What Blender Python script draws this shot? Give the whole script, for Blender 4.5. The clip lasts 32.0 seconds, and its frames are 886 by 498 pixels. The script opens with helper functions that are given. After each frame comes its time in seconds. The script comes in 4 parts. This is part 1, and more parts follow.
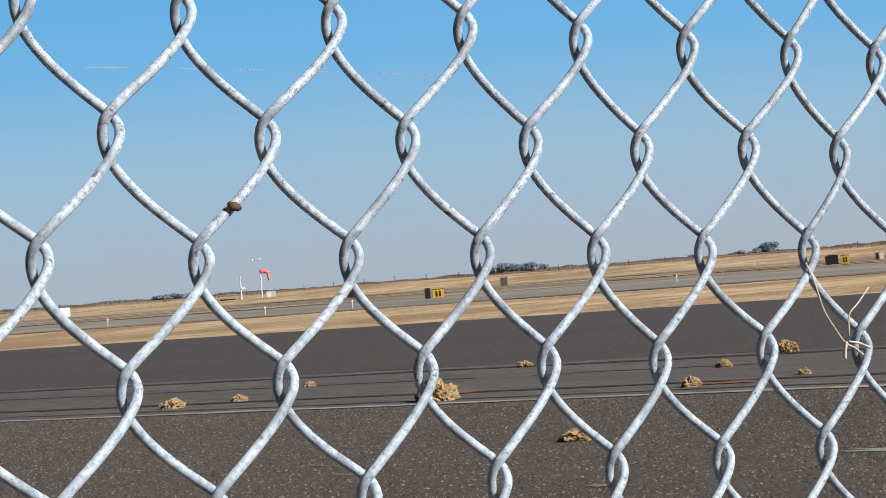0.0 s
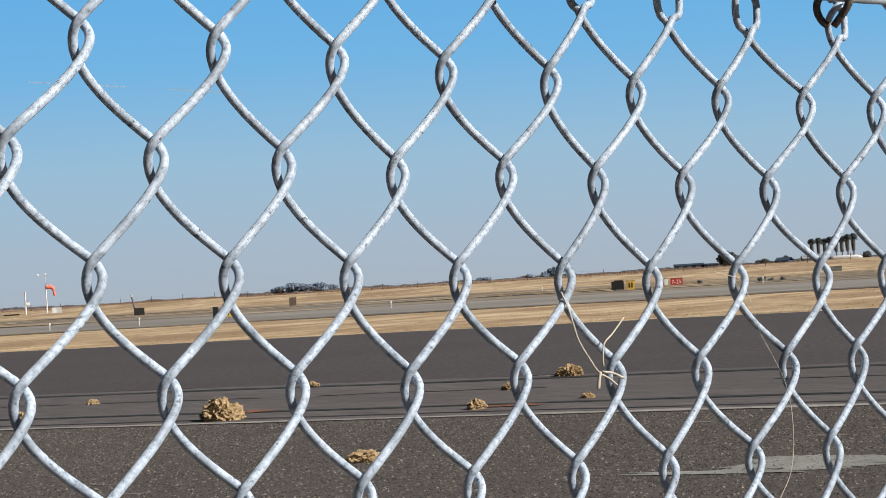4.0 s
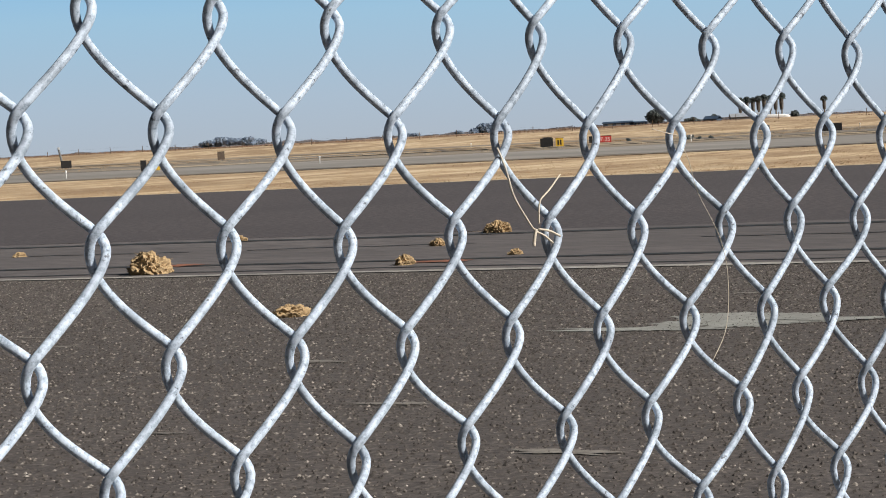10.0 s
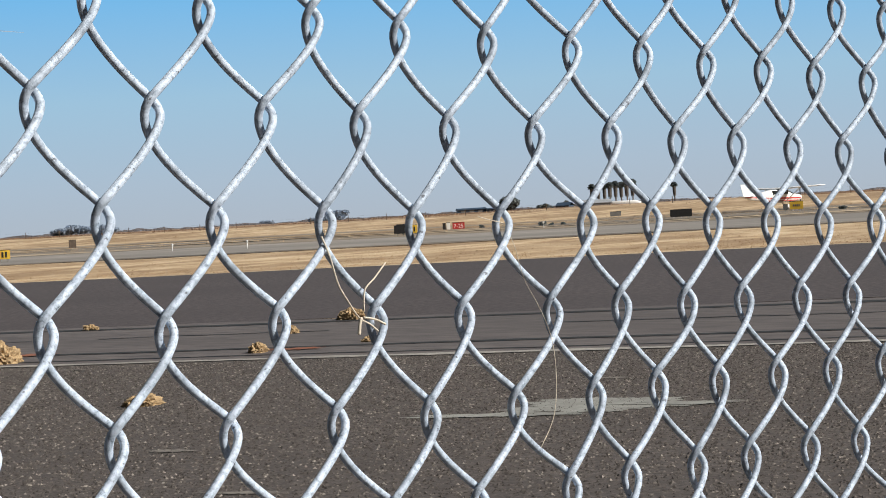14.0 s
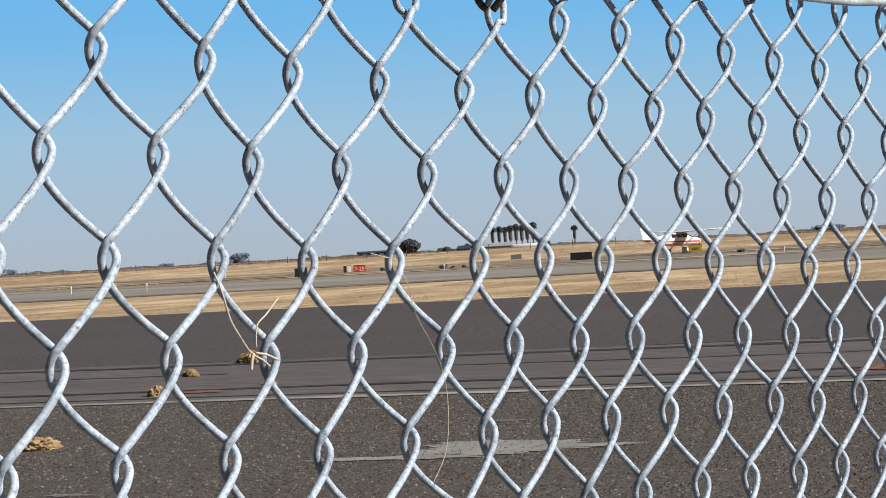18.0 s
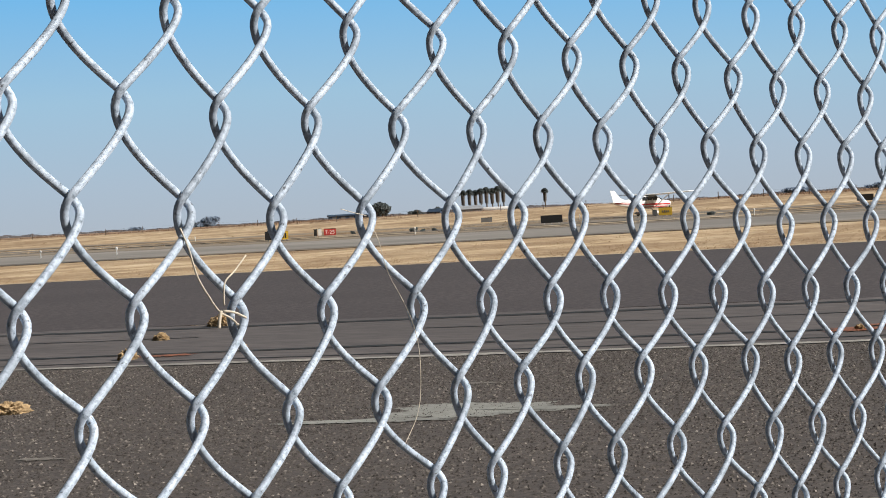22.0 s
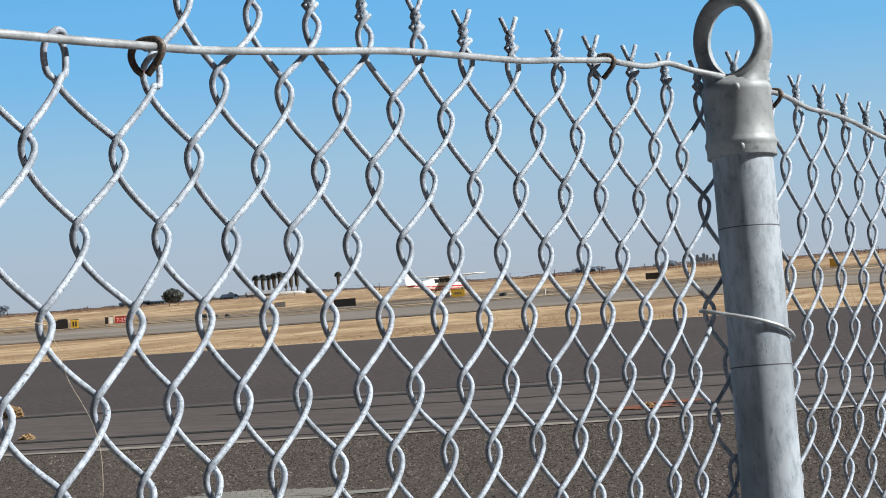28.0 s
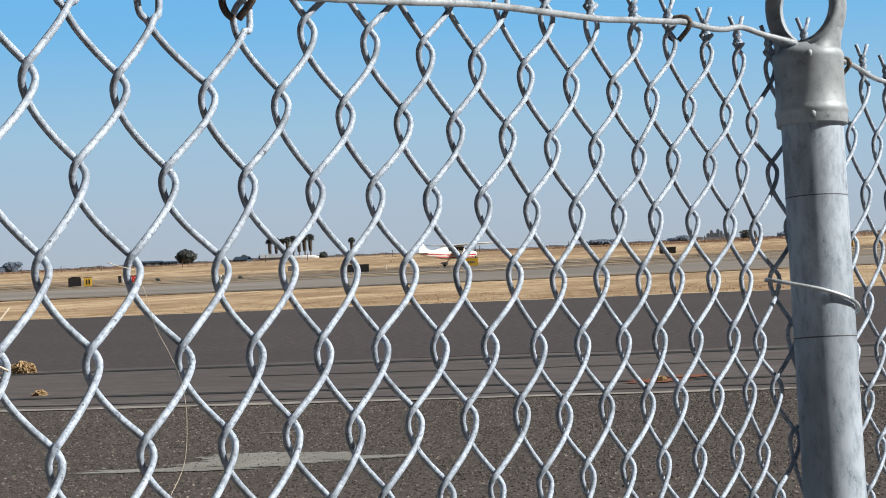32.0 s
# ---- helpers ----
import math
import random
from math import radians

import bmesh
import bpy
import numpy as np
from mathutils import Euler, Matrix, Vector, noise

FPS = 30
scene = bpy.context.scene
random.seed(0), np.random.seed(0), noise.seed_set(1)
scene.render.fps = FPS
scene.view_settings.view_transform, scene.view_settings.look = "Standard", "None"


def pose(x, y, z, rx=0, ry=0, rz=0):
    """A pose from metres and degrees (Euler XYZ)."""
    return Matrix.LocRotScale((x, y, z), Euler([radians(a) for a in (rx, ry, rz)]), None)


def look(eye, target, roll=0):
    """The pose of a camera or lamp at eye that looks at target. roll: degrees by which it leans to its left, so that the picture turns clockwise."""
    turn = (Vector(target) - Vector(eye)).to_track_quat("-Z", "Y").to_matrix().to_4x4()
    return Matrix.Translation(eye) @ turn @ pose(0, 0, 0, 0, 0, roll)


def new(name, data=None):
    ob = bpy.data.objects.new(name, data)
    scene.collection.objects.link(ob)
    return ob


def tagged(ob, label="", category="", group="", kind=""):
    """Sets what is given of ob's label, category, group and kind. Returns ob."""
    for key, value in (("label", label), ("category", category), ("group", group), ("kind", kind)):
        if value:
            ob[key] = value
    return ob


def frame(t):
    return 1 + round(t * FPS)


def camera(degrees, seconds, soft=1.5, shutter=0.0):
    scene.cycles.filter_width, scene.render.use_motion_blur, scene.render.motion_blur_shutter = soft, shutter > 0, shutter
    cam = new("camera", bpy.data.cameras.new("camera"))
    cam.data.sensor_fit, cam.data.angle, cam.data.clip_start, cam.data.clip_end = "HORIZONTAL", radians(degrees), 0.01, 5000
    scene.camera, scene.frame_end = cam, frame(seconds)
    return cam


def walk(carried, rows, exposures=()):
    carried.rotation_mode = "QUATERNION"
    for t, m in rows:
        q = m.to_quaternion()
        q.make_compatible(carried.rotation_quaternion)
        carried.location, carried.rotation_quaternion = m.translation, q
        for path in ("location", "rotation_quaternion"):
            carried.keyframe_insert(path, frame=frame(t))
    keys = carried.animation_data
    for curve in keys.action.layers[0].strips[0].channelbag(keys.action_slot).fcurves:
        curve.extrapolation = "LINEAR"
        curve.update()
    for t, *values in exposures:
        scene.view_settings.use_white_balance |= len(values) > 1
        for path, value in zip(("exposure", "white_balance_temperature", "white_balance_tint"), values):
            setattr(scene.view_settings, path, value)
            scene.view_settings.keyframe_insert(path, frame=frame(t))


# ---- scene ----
# camera: held behind a chain-link fence, turning slowly along it
cam = camera(23.05, 32.0, soft=0.95)
# seconds, place in metres, Euler angles in degrees
PATH = [
    (0, -0.7530, -0.6092, 1.6507, 90.747, 4.525, -40.342),
    (0.5, -0.7559, -0.6033, 1.6514, 90.959, 3.905, -41.139),
    (1, -0.7594, -0.6003, 1.6521, 91.152, 3.907, -42.464),
    (1.5, -0.7603, -0.5967, 1.6513, 91.134, 3.795, -43.582),
    (2, -0.7563, -0.5938, 1.6514, 91.239, 3.620, -44.092),
    (2.5, -0.7435, -0.5976, 1.6517, 91.208, 3.764, -44.637),
    (3, -0.7352, -0.6076, 1.6531, 91.517, 4.135, -44.677),
    (3.5, -0.7343, -0.6129, 1.6533, 91.727, 3.874, -45.547),
    (4, -0.7348, -0.6112, 1.6517, 90.896, 3.551, -45.906),
    (4.5, -0.7323, -0.6104, 1.6531, 88.500, 3.483, -47.126),
    (6.5, -0.7351, -0.6127, 1.6545, 89.360, 3.064, -47.960),
    (7, -0.7391, -0.6093, 1.6539, 89.260, 2.941, -48.312),
    (7.5, -0.7463, -0.6001, 1.6526, 88.981, 2.580, -47.478),
    (8, -0.7473, -0.5903, 1.6511, 88.515, 2.321, -47.442),
    (8.5, -0.7458, -0.5858, 1.6511, 88.463, 2.325, -47.116),
    (9, -0.7412, -0.5917, 1.6517, 88.630, 2.710, -47.311),
    (9.5, -0.7327, -0.5995, 1.6519, 88.645, 2.799, -48.098),
    (10, -0.7250, -0.5987, 1.6515, 86.987, 3.036, -47.778),
    (10.5, -0.7218, -0.6005, 1.6512, 87.760, 3.093, -48.866),
    (11, -0.7209, -0.6045, 1.6513, 88.505, 3.241, -49.651),
    (11.5, -0.7201, -0.6067, 1.6522, 88.881, 3.199, -50.558),
    (12, -0.7213, -0.6082, 1.6519, 89.056, 3.095, -50.880),
    (12.5, -0.7222, -0.6086, 1.6511, 88.971, 2.803, -50.931),
    (13, -0.7209, -0.6125, 1.6512, 89.090, 3.052, -51.342),
    (13.5, -0.7188, -0.6112, 1.6515, 89.119, 3.116, -51.386),
    (14, -0.7160, -0.6074, 1.6514, 89.068, 3.248, -51.634),
    (14.5, -0.7137, -0.6023, 1.6492, 88.690, 3.047, -51.826),
    (16.5, -0.7165, -0.6089, 1.6469, 89.341, 3.749, -51.624),
    (17, -0.7180, -0.6122, 1.6478, 89.801, 3.521, -52.436),
    (17.5, -0.7168, -0.6156, 1.6482, 89.999, 3.268, -54.161),
    (18, -0.7194, -0.6147, 1.6482, 90.056, 3.199, -54.249),
    (18.5, -0.7180, -0.6102, 1.6473, 89.948, 3.209, -54.369),
    (19, -0.7160, -0.6063, 1.6469, 89.800, 3.115, -54.544),
    (19.5, -0.7155, -0.6039, 1.6469, 89.743, 3.241, -54.476),
    (20, -0.7136, -0.6052, 1.6472, 89.616, 3.182, -54.721),
    (20.5, -0.7098, -0.6044, 1.6464, 89.548, 3.146, -54.754),
    (21, -0.7049, -0.6050, 1.6460, 89.419, 3.204, -55.008),
    (21.5, -0.7033, -0.6044, 1.6460, 89.365, 3.363, -55.097),
    (22, -0.7031, -0.6019, 1.6449, 89.040, 3.303, -55.031),
    (22.5, -0.7065, -0.5994, 1.6457, 89.089, 3.077, -54.976),
    (23, -0.7115, -0.6011, 1.6473, 89.788, 2.915, -56.074),
    (23.5, -0.7122, -0.6062, 1.6483, 89.430, 3.304, -57.812),
    (24, -0.7085, -0.6102, 1.6494, 89.479, 3.045, -58.946),
    (24.5, -0.7153, -0.6135, 1.6488, 89.097, 3.303, -59.372),
    (25, -0.7401, -0.6222, 1.6516, 90.027, 3.380, -60.131),
    (25.5, -0.7550, -0.6309, 1.6512, 89.333, 3.043, -62.389),
    (26, -0.7405, -0.6408, 1.6507, 90.165, 3.683, -60.645),
    (26.5, -0.7213, -0.6644, 1.6506, 90.423, 4.408, -61.281),
    (28.5, -0.7035, -0.6695, 1.6514, 90.912, 4.153, -60.024),
    (29, -0.7034, -0.6632, 1.6500, 90.740, 3.927, -59.561),
    (29.5, -0.7033, -0.6553, 1.6502, 90.834, 3.628, -59.474),
    (30, -0.7005, -0.6507, 1.6492, 90.185, 3.438, -59.737),
    (30.5, -0.6974, -0.6492, 1.6497, 90.475, 3.235, -60.525),
    (31, -0.6969, -0.6443, 1.6492, 90.412, 2.959, -61.172),
    (31.5, -0.7004, -0.6344, 1.6477, 90.177, 2.739, -60.800),
    (32, -0.7046, -0.6250, 1.6472, 90.073, 2.634, -60.126),
]

walk(cam, [(r[0], pose(*r[1:])) for r in PATH], [(0.0, 0.22), (4.0, 0.22), (7.0, 0.31), (32.0, 0.31)])

# ---- light ----
SUN_AZ, SUN_EL = 162.0, 37.0      # clockwise from +y, and height, in degrees
world = bpy.data.worlds.new("world")
scene.world = world
world.use_nodes = True
wn = world.node_tree
sky = wn.nodes.new("ShaderNodeTexSky")
sky.sky_type = "NISHITA"
sky.sun_disc = False
sky.sun_elevation = radians(SUN_EL)
sky.sun_rotation = radians(SUN_AZ)
wn.links.new(sky.outputs[0], wn.nodes["Background"].inputs[0])
wn.nodes["Background"].inputs[1].default_value = 0.006
sun_data = bpy.data.lights.new("sun", "SUN")
sun_data.energy, sun_data.angle, sun_data.color = 5.0, radians(0.5), (1.0, 0.96, 0.895)
sun = new("sun", sun_data)
sd = Vector((math.sin(radians(SUN_AZ)) * math.cos(radians(SUN_EL)), math.cos(radians(SUN_AZ)) * math.cos(radians(SUN_EL)), math.sin(radians(SUN_EL))))
sun.matrix_world = look(sd * 50, (0, 0, 0))


# ---- materials ----
def mat(name, rough=0.6, metal=0.0):
    m = bpy.data.materials.new(name)
    m.use_nodes = True
    b = m.node_tree.nodes["Principled BSDF"]
    b.inputs["Roughness"].default_value, b.inputs["Metallic"].default_value = rough, metal
    return m, m.node_tree, b


def link(nt, a, b):
    nt.links.new(a, b)


def coords(nt, scale=(1, 1, 1), rot=(0, 0, 0), kind="Object"):
    tc, mp = nt.nodes.new("ShaderNodeTexCoord"), nt.nodes.new("ShaderNodeMapping")
    mp.inputs["Scale"].default_value, mp.inputs["Rotation"].default_value = scale, rot
    link(nt, tc.outputs[kind], mp.inputs["Vector"])
    return mp.outputs[0]


def noise_tex(nt, vec, scale, detail=4.0, rough=0.6):
    n = nt.nodes.new("ShaderNodeTexNoise")
    n.inputs["Scale"].default_value, n.inputs["Detail"].default_value, n.inputs["Roughness"].default_value = scale, detail, rough
    link(nt, vec, n.inputs["Vector"])
    return n.outputs["Fac"]


def ramp(nt, fac, stops):
    r = nt.nodes.new("ShaderNodeValToRGB")
    els = r.color_ramp.elements
    while len(els) < len(stops):
        els.new(0.5)
    for e, (p, c) in zip(els, stops):
        e.position, e.color = p, (*c, 1)
    link(nt, fac, r.inputs["Fac"])
    return r.outputs["Color"]


def mix(nt, a, b, fac, mode="MIX"):
    x = nt.nodes.new("ShaderNodeMix")
    x.data_type, x.blend_type = "RGBA", mode
    for sock, v in ((x.inputs["Factor"], fac), (x.inputs["A"], a), (x.inputs["B"], b)):
        if hasattr(v, "is_linked"):
            link(nt, v, sock)
        elif isinstance(v, tuple):
            sock.default_value = (*v, 1)
        else:
            sock.default_value = v
    return x.outputs["Result"]


def bump(nt, bsdf, height, strength, dist):
    b = nt.nodes.new("ShaderNodeBump")
    b.inputs["Strength"].default_value, b.inputs["Distance"].default_value = strength, dist
    link(nt, height, b.inputs["Height"])
    link(nt, b.outputs[0], bsdf.inputs["Normal"])


def speckled(name, stops, fine, coarse, dark, rough=0.7, metal=0.0, bump_d=0.002, scale=(1, 1, 1), rot=(0, 0, 0), amount=0.5):
    """A two-scale material: fine grain between the stops, with coarse stains mixed in."""
    m, nt, b = mat(name, rough, metal)
    v = coords(nt, scale, rot)
    f = noise_tex(nt, v, fine, 5.0, 0.7)
    c = noise_tex(nt, v, coarse, 4.0, 0.55)
    col = ramp(nt, f, stops)
    st = ramp(nt, c, [(0.42, (0, 0, 0)), (0.68, (amount, amount, amount))])
    link(nt, mix(nt, col, dark, st), b.inputs["Base Color"])
    bump(nt, b, f, 0.6, bump_d)
    return m


def plain(name, colour, rough=0.5, metal=0.0, grain=8.0, spread=0.15):
    c0 = tuple(max(0.0, x * (1 - spread)) for x in colour)
    c1 = tuple(min(1.0, x * (1 + spread)) for x in colour)
    m, nt, b = mat(name, rough, metal)
    f = noise_tex(nt, coords(nt), grain)
    link(nt, ramp(nt, f, [(0.3, c0), (0.7, c1)]), b.inputs["Base Color"])
    return m


def leafy(name, colour, grain, spread, through_=0.45):
    """Dull leaves that let part of the light through."""
    m = plain(name, colour, 0.95, 0, grain, spread)
    nt = m.node_tree
    b, out = nt.nodes["Principled BSDF"], nt.nodes["Material Output"]
    tr, mx = nt.nodes.new("ShaderNodeBsdfTranslucent"), nt.nodes.new("ShaderNodeMixShader")
    link(nt, b.inputs["Base Color"].links[0].from_socket, tr.inputs["Color"])
    mx.inputs[0].default_value = through_
    link(nt, b.outputs[0], mx.inputs[1])
    link(nt, tr.outputs[0], mx.inputs[2])
    link(nt, mx.outputs[0], out.inputs["Surface"])
    return m


def zinc_material(name, metal, rough, base, light, stain_scale, fleck=330.0, tall=1.0, spots=0.66, relief=0.0003, shine=0.5):
    """Weathered galvanised steel: pale oxide, dull grey zinc and a few dark spots."""
    m, nt, b = mat(name, rough, metal)
    v = coords(nt, (1, 1, tall))
    f = noise_tex(nt, v, stain_scale, 6.0, 0.75)
    c = noise_tex(nt, v, stain_scale * 0.16, 3.0, 0.5)
    s = noise_tex(nt, v, fleck, 3.0, 0.6)
    col = ramp(nt, f, [(0.33, tuple(x * 0.58 for x in base)), (0.40, tuple(x * 1.15 for x in base)), (0.55, light)])
    col = mix(nt, col, tuple(x * 0.62 for x in base), ramp(nt, c, [(0.46, (0, 0, 0)), (0.72, (0.7, 0.7, 0.7))]))
    col = mix(nt, col, (0.055, 0.055, 0.065), ramp(nt, s, [(spots, (0, 0, 0)), (spots + 0.06, (0.75, 0.75, 0.75))]))
    link(nt, col, b.inputs["Base Color"])
    rr = nt.nodes.new("ShaderNodeMapRange")
    rr.inputs["To Min"].default_value, rr.inputs["To Max"].default_value = rough - 0.1, rough + 0.15
    link(nt, f, rr.inputs["Value"])
    link(nt, rr.outputs[0], b.inputs["Roughness"])
    b.inputs["Specular IOR Level"].default_value = shine
    b.inputs["Diffuse Roughness"].default_value = 0.4
    bump(nt, b, f, 0.5, relief)
    return m


BAND_TURN = math.atan2(0.28, 0.96)     # the paving runs along a line turned from the fence
ROT = (0, 0, -BAND_TURN)
WIRE = zinc_material("galvanised_wire", 0.10, 0.6, (0.31, 0.375, 0.46), (0.63, 0.715, 0.83), 420.0, 330.0, 1.0, 0.65, 0.0003, 0.25)
POST = zinc_material("galvanised_pipe", 0.15, 0.6, (0.33, 0.395, 0.47), (0.56, 0.64, 0.73), 120.0, 420.0, 0.4, 0.70, 0.00015)
CAP = zinc_material("cast_zinc", 0.2, 0.55, (0.36, 0.40, 0.435), (0.52, 0.565, 0.60), 110.0, 260.0, 1.0, 0.72)
ALU = zinc_material("aluminium_wire", 0.4, 0.4, (0.46, 0.50, 0.54), (0.66, 0.71, 0.77), 300.0, 300.0, 1.0, 0.68)
RUSTY = speckled("rusty_steel", [(0.35, (0.07, 0.06, 0.055)), (0.65, (0.27, 0.235, 0.205))], 500, 120, (0.20, 0.09, 0.04), 0.55, 0.4, 0.0003, amount=0.35)
STRAW = plain("dry_straw", (0.60, 0.53, 0.43), 0.7, 0, 200)
LEAF = plain("dead_leaf", (0.085, 0.05, 0.032), 0.8, 0, 300, 0.5)
ASPHALT = speckled("worn_asphalt", [(0.32, (0.020, 0.016, 0.0145)), (0.46, (0.064, 0.052, 0.0465)), (0.58, (0.098, 0.082, 0.073)), (0.72, (0.215, 0.187, 0.165))], 24.0, 0.35, (0.055, 0.045, 0.041), 0.85, 0, 0.008, amount=0.5)
STRIP = speckled("grey_paving", [(0.3, (0.052, 0.0445, 0.043)), (0.66, (0.152, 0.131, 0.124))], 5.0, 0.25, (0.066, 0.056, 0.053), 0.85, 0, 0.008, (1, 0.25, 1), ROT, 0.65)
DARK = speckled("dark_asphalt", [(0.30, (0.021, 0.0168, 0.0168)), (0.48, (0.055, 0.0438, 0.0435)), (0.66, (0.112, 0.091, 0.0885))], 7.0, 0.10, (0.044, 0.035, 0.0345), 0.9, 0, 0.008, (1, 1, 1), ROT, 0.55)
RUNWAY = speckled("grey_concrete", [(0.3, (0.20, 0.182, 0.162)), (0.7, (0.35, 0.32, 0.285))], 0.35, 0.05, (0.155, 0.138, 0.122), 0.85, 0, 0.01, (1, 0.35, 1), ROT, 0.8)
TARMAC = speckled("old_tarmac", [(0.3, (0.12, 0.105, 0.09)), (0.7, (0.24, 0.205, 0.165))], 0.7, 0.05, (0.40, 0.30, 0.19), 0.9, 0, 0.01, (1, 0.08, 1), ROT, 0.85)
TAR = speckled("tar_joint", [(0.3, (0.008, 0.008, 0.008)), (0.7, (0.022, 0.021, 0.02))], 8.0, 0.7, (0.045, 0.042, 0.04), 0.8, 0, 0.003)
PALE = speckled("pale_joint", [(0.3, (0.20, 0.185, 0.165)), (0.7, (0.44, 0.415, 0.38))], 7.0, 0.6, (0.13, 0.12, 0.11), 0.85, 0, 0.003)
SCUFF = speckled("scuffed_asphalt", [(0.3, (0.11, 0.098, 0.086)), (0.7, (0.27, 0.245, 0.215))], 14.0, 2.0, (0.085, 0.072, 0.063), 0.9, 0, 0.003)
SAND = speckled("pale_sand", [(0.3, (0.36, 0.28, 0.19)), (0.7, (0.54, 0.44, 0.31))], 3.0, 0.3, (0.34, 0.24, 0.14), 0.95)
PATCH = speckled("cement_patch", [(0.3, (0.20, 0.20, 0.185)), (0.7, (0.34, 0.34, 0.31))], 12.0, 1.3, (0.13, 0.125, 0.115), 0.9, 0, 0.004)
RUSTSOIL = speckled("rust_stain", [(0.3, (0.16, 0.05, 0.025)), (0.7, (0.32, 0.12, 0.06))], 10.0, 1.5, (0.10, 0.06, 0.045), 0.9)
GRASS, gnt_, gb_ = mat("dry_grass_ground", 0.95)
gst = []
for su, sv, det in ((0.16, 0.42, 5.0), (0.045, 0.06, 4.0), (0.9, 2.2, 3.0)):
    gmp = gnt_.nodes.new("ShaderNodeMapping")
    gmp.inputs["Scale"].default_value = (su, sv, 1)
    link(gnt_, coords(gnt_, (1, 1, 1), ROT), gmp.inputs["Vector"])
    gst.append(noise_tex(gnt_, gmp.outputs[0], 1.0, det, 0.62))
gc_ = ramp(gnt_, gst[0], [(0.30, (0.23, 0.145, 0.075)), (0.43, (0.40, 0.275, 0.155)), (0.54, (0.52, 0.385, 0.235)), (0.68, (0.66, 0.53, 0.36))])
gc_ = mix(gnt_, gc_, (0.27, 0.172, 0.090), ramp(gnt_, gst[1], [(0.45, (0, 0, 0)), (0.60, (0.9, 0.9, 0.9))]))
gc_ = mix(gnt_, gc_, (0.62, 0.50, 0.33), ramp(gnt_, gst[2], [(0.52, (0, 0, 0)), (0.70, (0.45, 0.45, 0.45))]))
link(gnt_, gc_, gb_.inputs["Base Color"])
bump(gnt_, gb_, gst[2], 0.6, 0.02)
# past the runway the field turns to brown scrub
gb = GRASS.node_tree.nodes["Principled BSDF"]
gcol = gb.inputs["Base Color"].links[0].from_socket
gv_ = coords(GRASS.node_tree, (1, 1, 1), ROT)
gx = GRASS.node_tree.nodes.new("ShaderNodeSeparateXYZ")
link(GRASS.node_tree, gv_, gx.inputs[0])
gm = GRASS.node_tree.nodes.new("ShaderNodeMapRange")
gm.inputs["From Min"].default_value, gm.inputs["From Max"].default_value = 330.0, 420.0
link(GRASS.node_tree, gx.outputs[0], gm.inputs["Value"])
gn = ramp(GRASS.node_tree, noise_tex(GRASS.node_tree, gv_, 0.03, 4.0, 0.6), [(0.35, (0.25, 0.25, 0.25)), (0.6, (1, 1, 1))])
gk = GRASS.node_tree.nodes.new("ShaderNodeMath")
gk.operation = "MULTIPLY"
link(GRASS.node_tree, gn, gk.inputs[0])
link(GRASS.node_tree, gm.outputs[0], gk.inputs[1])
link(GRASS.node_tree, mix(GRASS.node_tree, gcol, (0.25, 0.155, 0.10), gk.outputs[0]), gb.inputs["Base Color"])
EDGE = speckled("crumbled_tarmac", [(0.3, (0.045, 0.04, 0.036)), (0.7, (0.15, 0.13, 0.11))], 0.5, 0.06, (0.26, 0.20, 0.135), 0.9, 0, 0.01, (1, 0.4, 1), ROT, 0.9)
BRUSH = leafy("brown_brush", (0.33, 0.22, 0.145), 0.05, 0.4)
# dead brown fronds, lightened in colour for distance haze
SKIRT = leafy("hazed_dead_fronds", (0.22, 0.20, 0.18), 0.4, 0.3)
CLUMP = speckled("dry_weed", [(0.3, (0.32, 0.22, 0.115)), (0.7, (0.56, 0.41, 0.235))], 40.0, 6.0, (0.19, 0.125, 0.065), 0.95, 0, 0.01)
# dark leaf colour greyed for distance haze; the verge weeds share it
FOLIAGE = leafy("dark_hazed_foliage", (0.16, 0.185, 0.185), 0.3, 0.35)
# blue distance haze is mixed into this leaf colour
HAZETREE = leafy("hazed_foliage", (0.34, 0.41, 0.51), 0.1, 0.12)
# brown scrub greyed to stand in for horizon haze
WOODS = leafy("hazed_woods", (0.225, 0.21, 0.215), 0.004, 0.2)
BARK = plain("palm_bark", (0.14, 0.11, 0.085), 0.9, 0, 1.0, 0.3)
WHITE = plain("white_paint", (0.80, 0.80, 0.79), 0.35, 0, 2.0, 0.06)
RED = plain("red_paint", (0.52, 0.035, 0.03), 0.45, 0, 3.0, 0.15)
YELLOW = plain("yellow_paint", (0.72, 0.46, 0.05), 0.5, 0, 3.0, 0.12)
BLACK = plain("black_paint", (0.018, 0.018, 0.02), 0.5, 0, 3.0, 0.3)
SIGNGREY = plain("grey_paint", (0.16, 0.165, 0.17), 0.6, 0, 2.0, 0.2)
ORANGE = plain("windsock_cloth", (0.76, 0.22, 0.18), 0.8, 0, 2.0, 0.15)
STEEL = plain("pale_steel", (0.62, 0.64, 0.66), 0.45, 0.3, 2.0, 0.1)
RUBBER = plain("tyre_rubber", (0.02, 0.02, 0.02), 0.8, 0, 5.0, 0.2)
GLASS = plain("dark_cabin_glass", (0.02, 0.025, 0.03), 0.08, 0, 2.0, 0.2)
ROOF = plain("pale_metal_roof", (0.34, 0.36, 0.39), 0.5, 0.1, 0.5, 0.12)
BLUEWALL = plain("blue_metal_wall", (0.035, 0.06, 0.10), 0.6, 0, 0.5, 0.2)
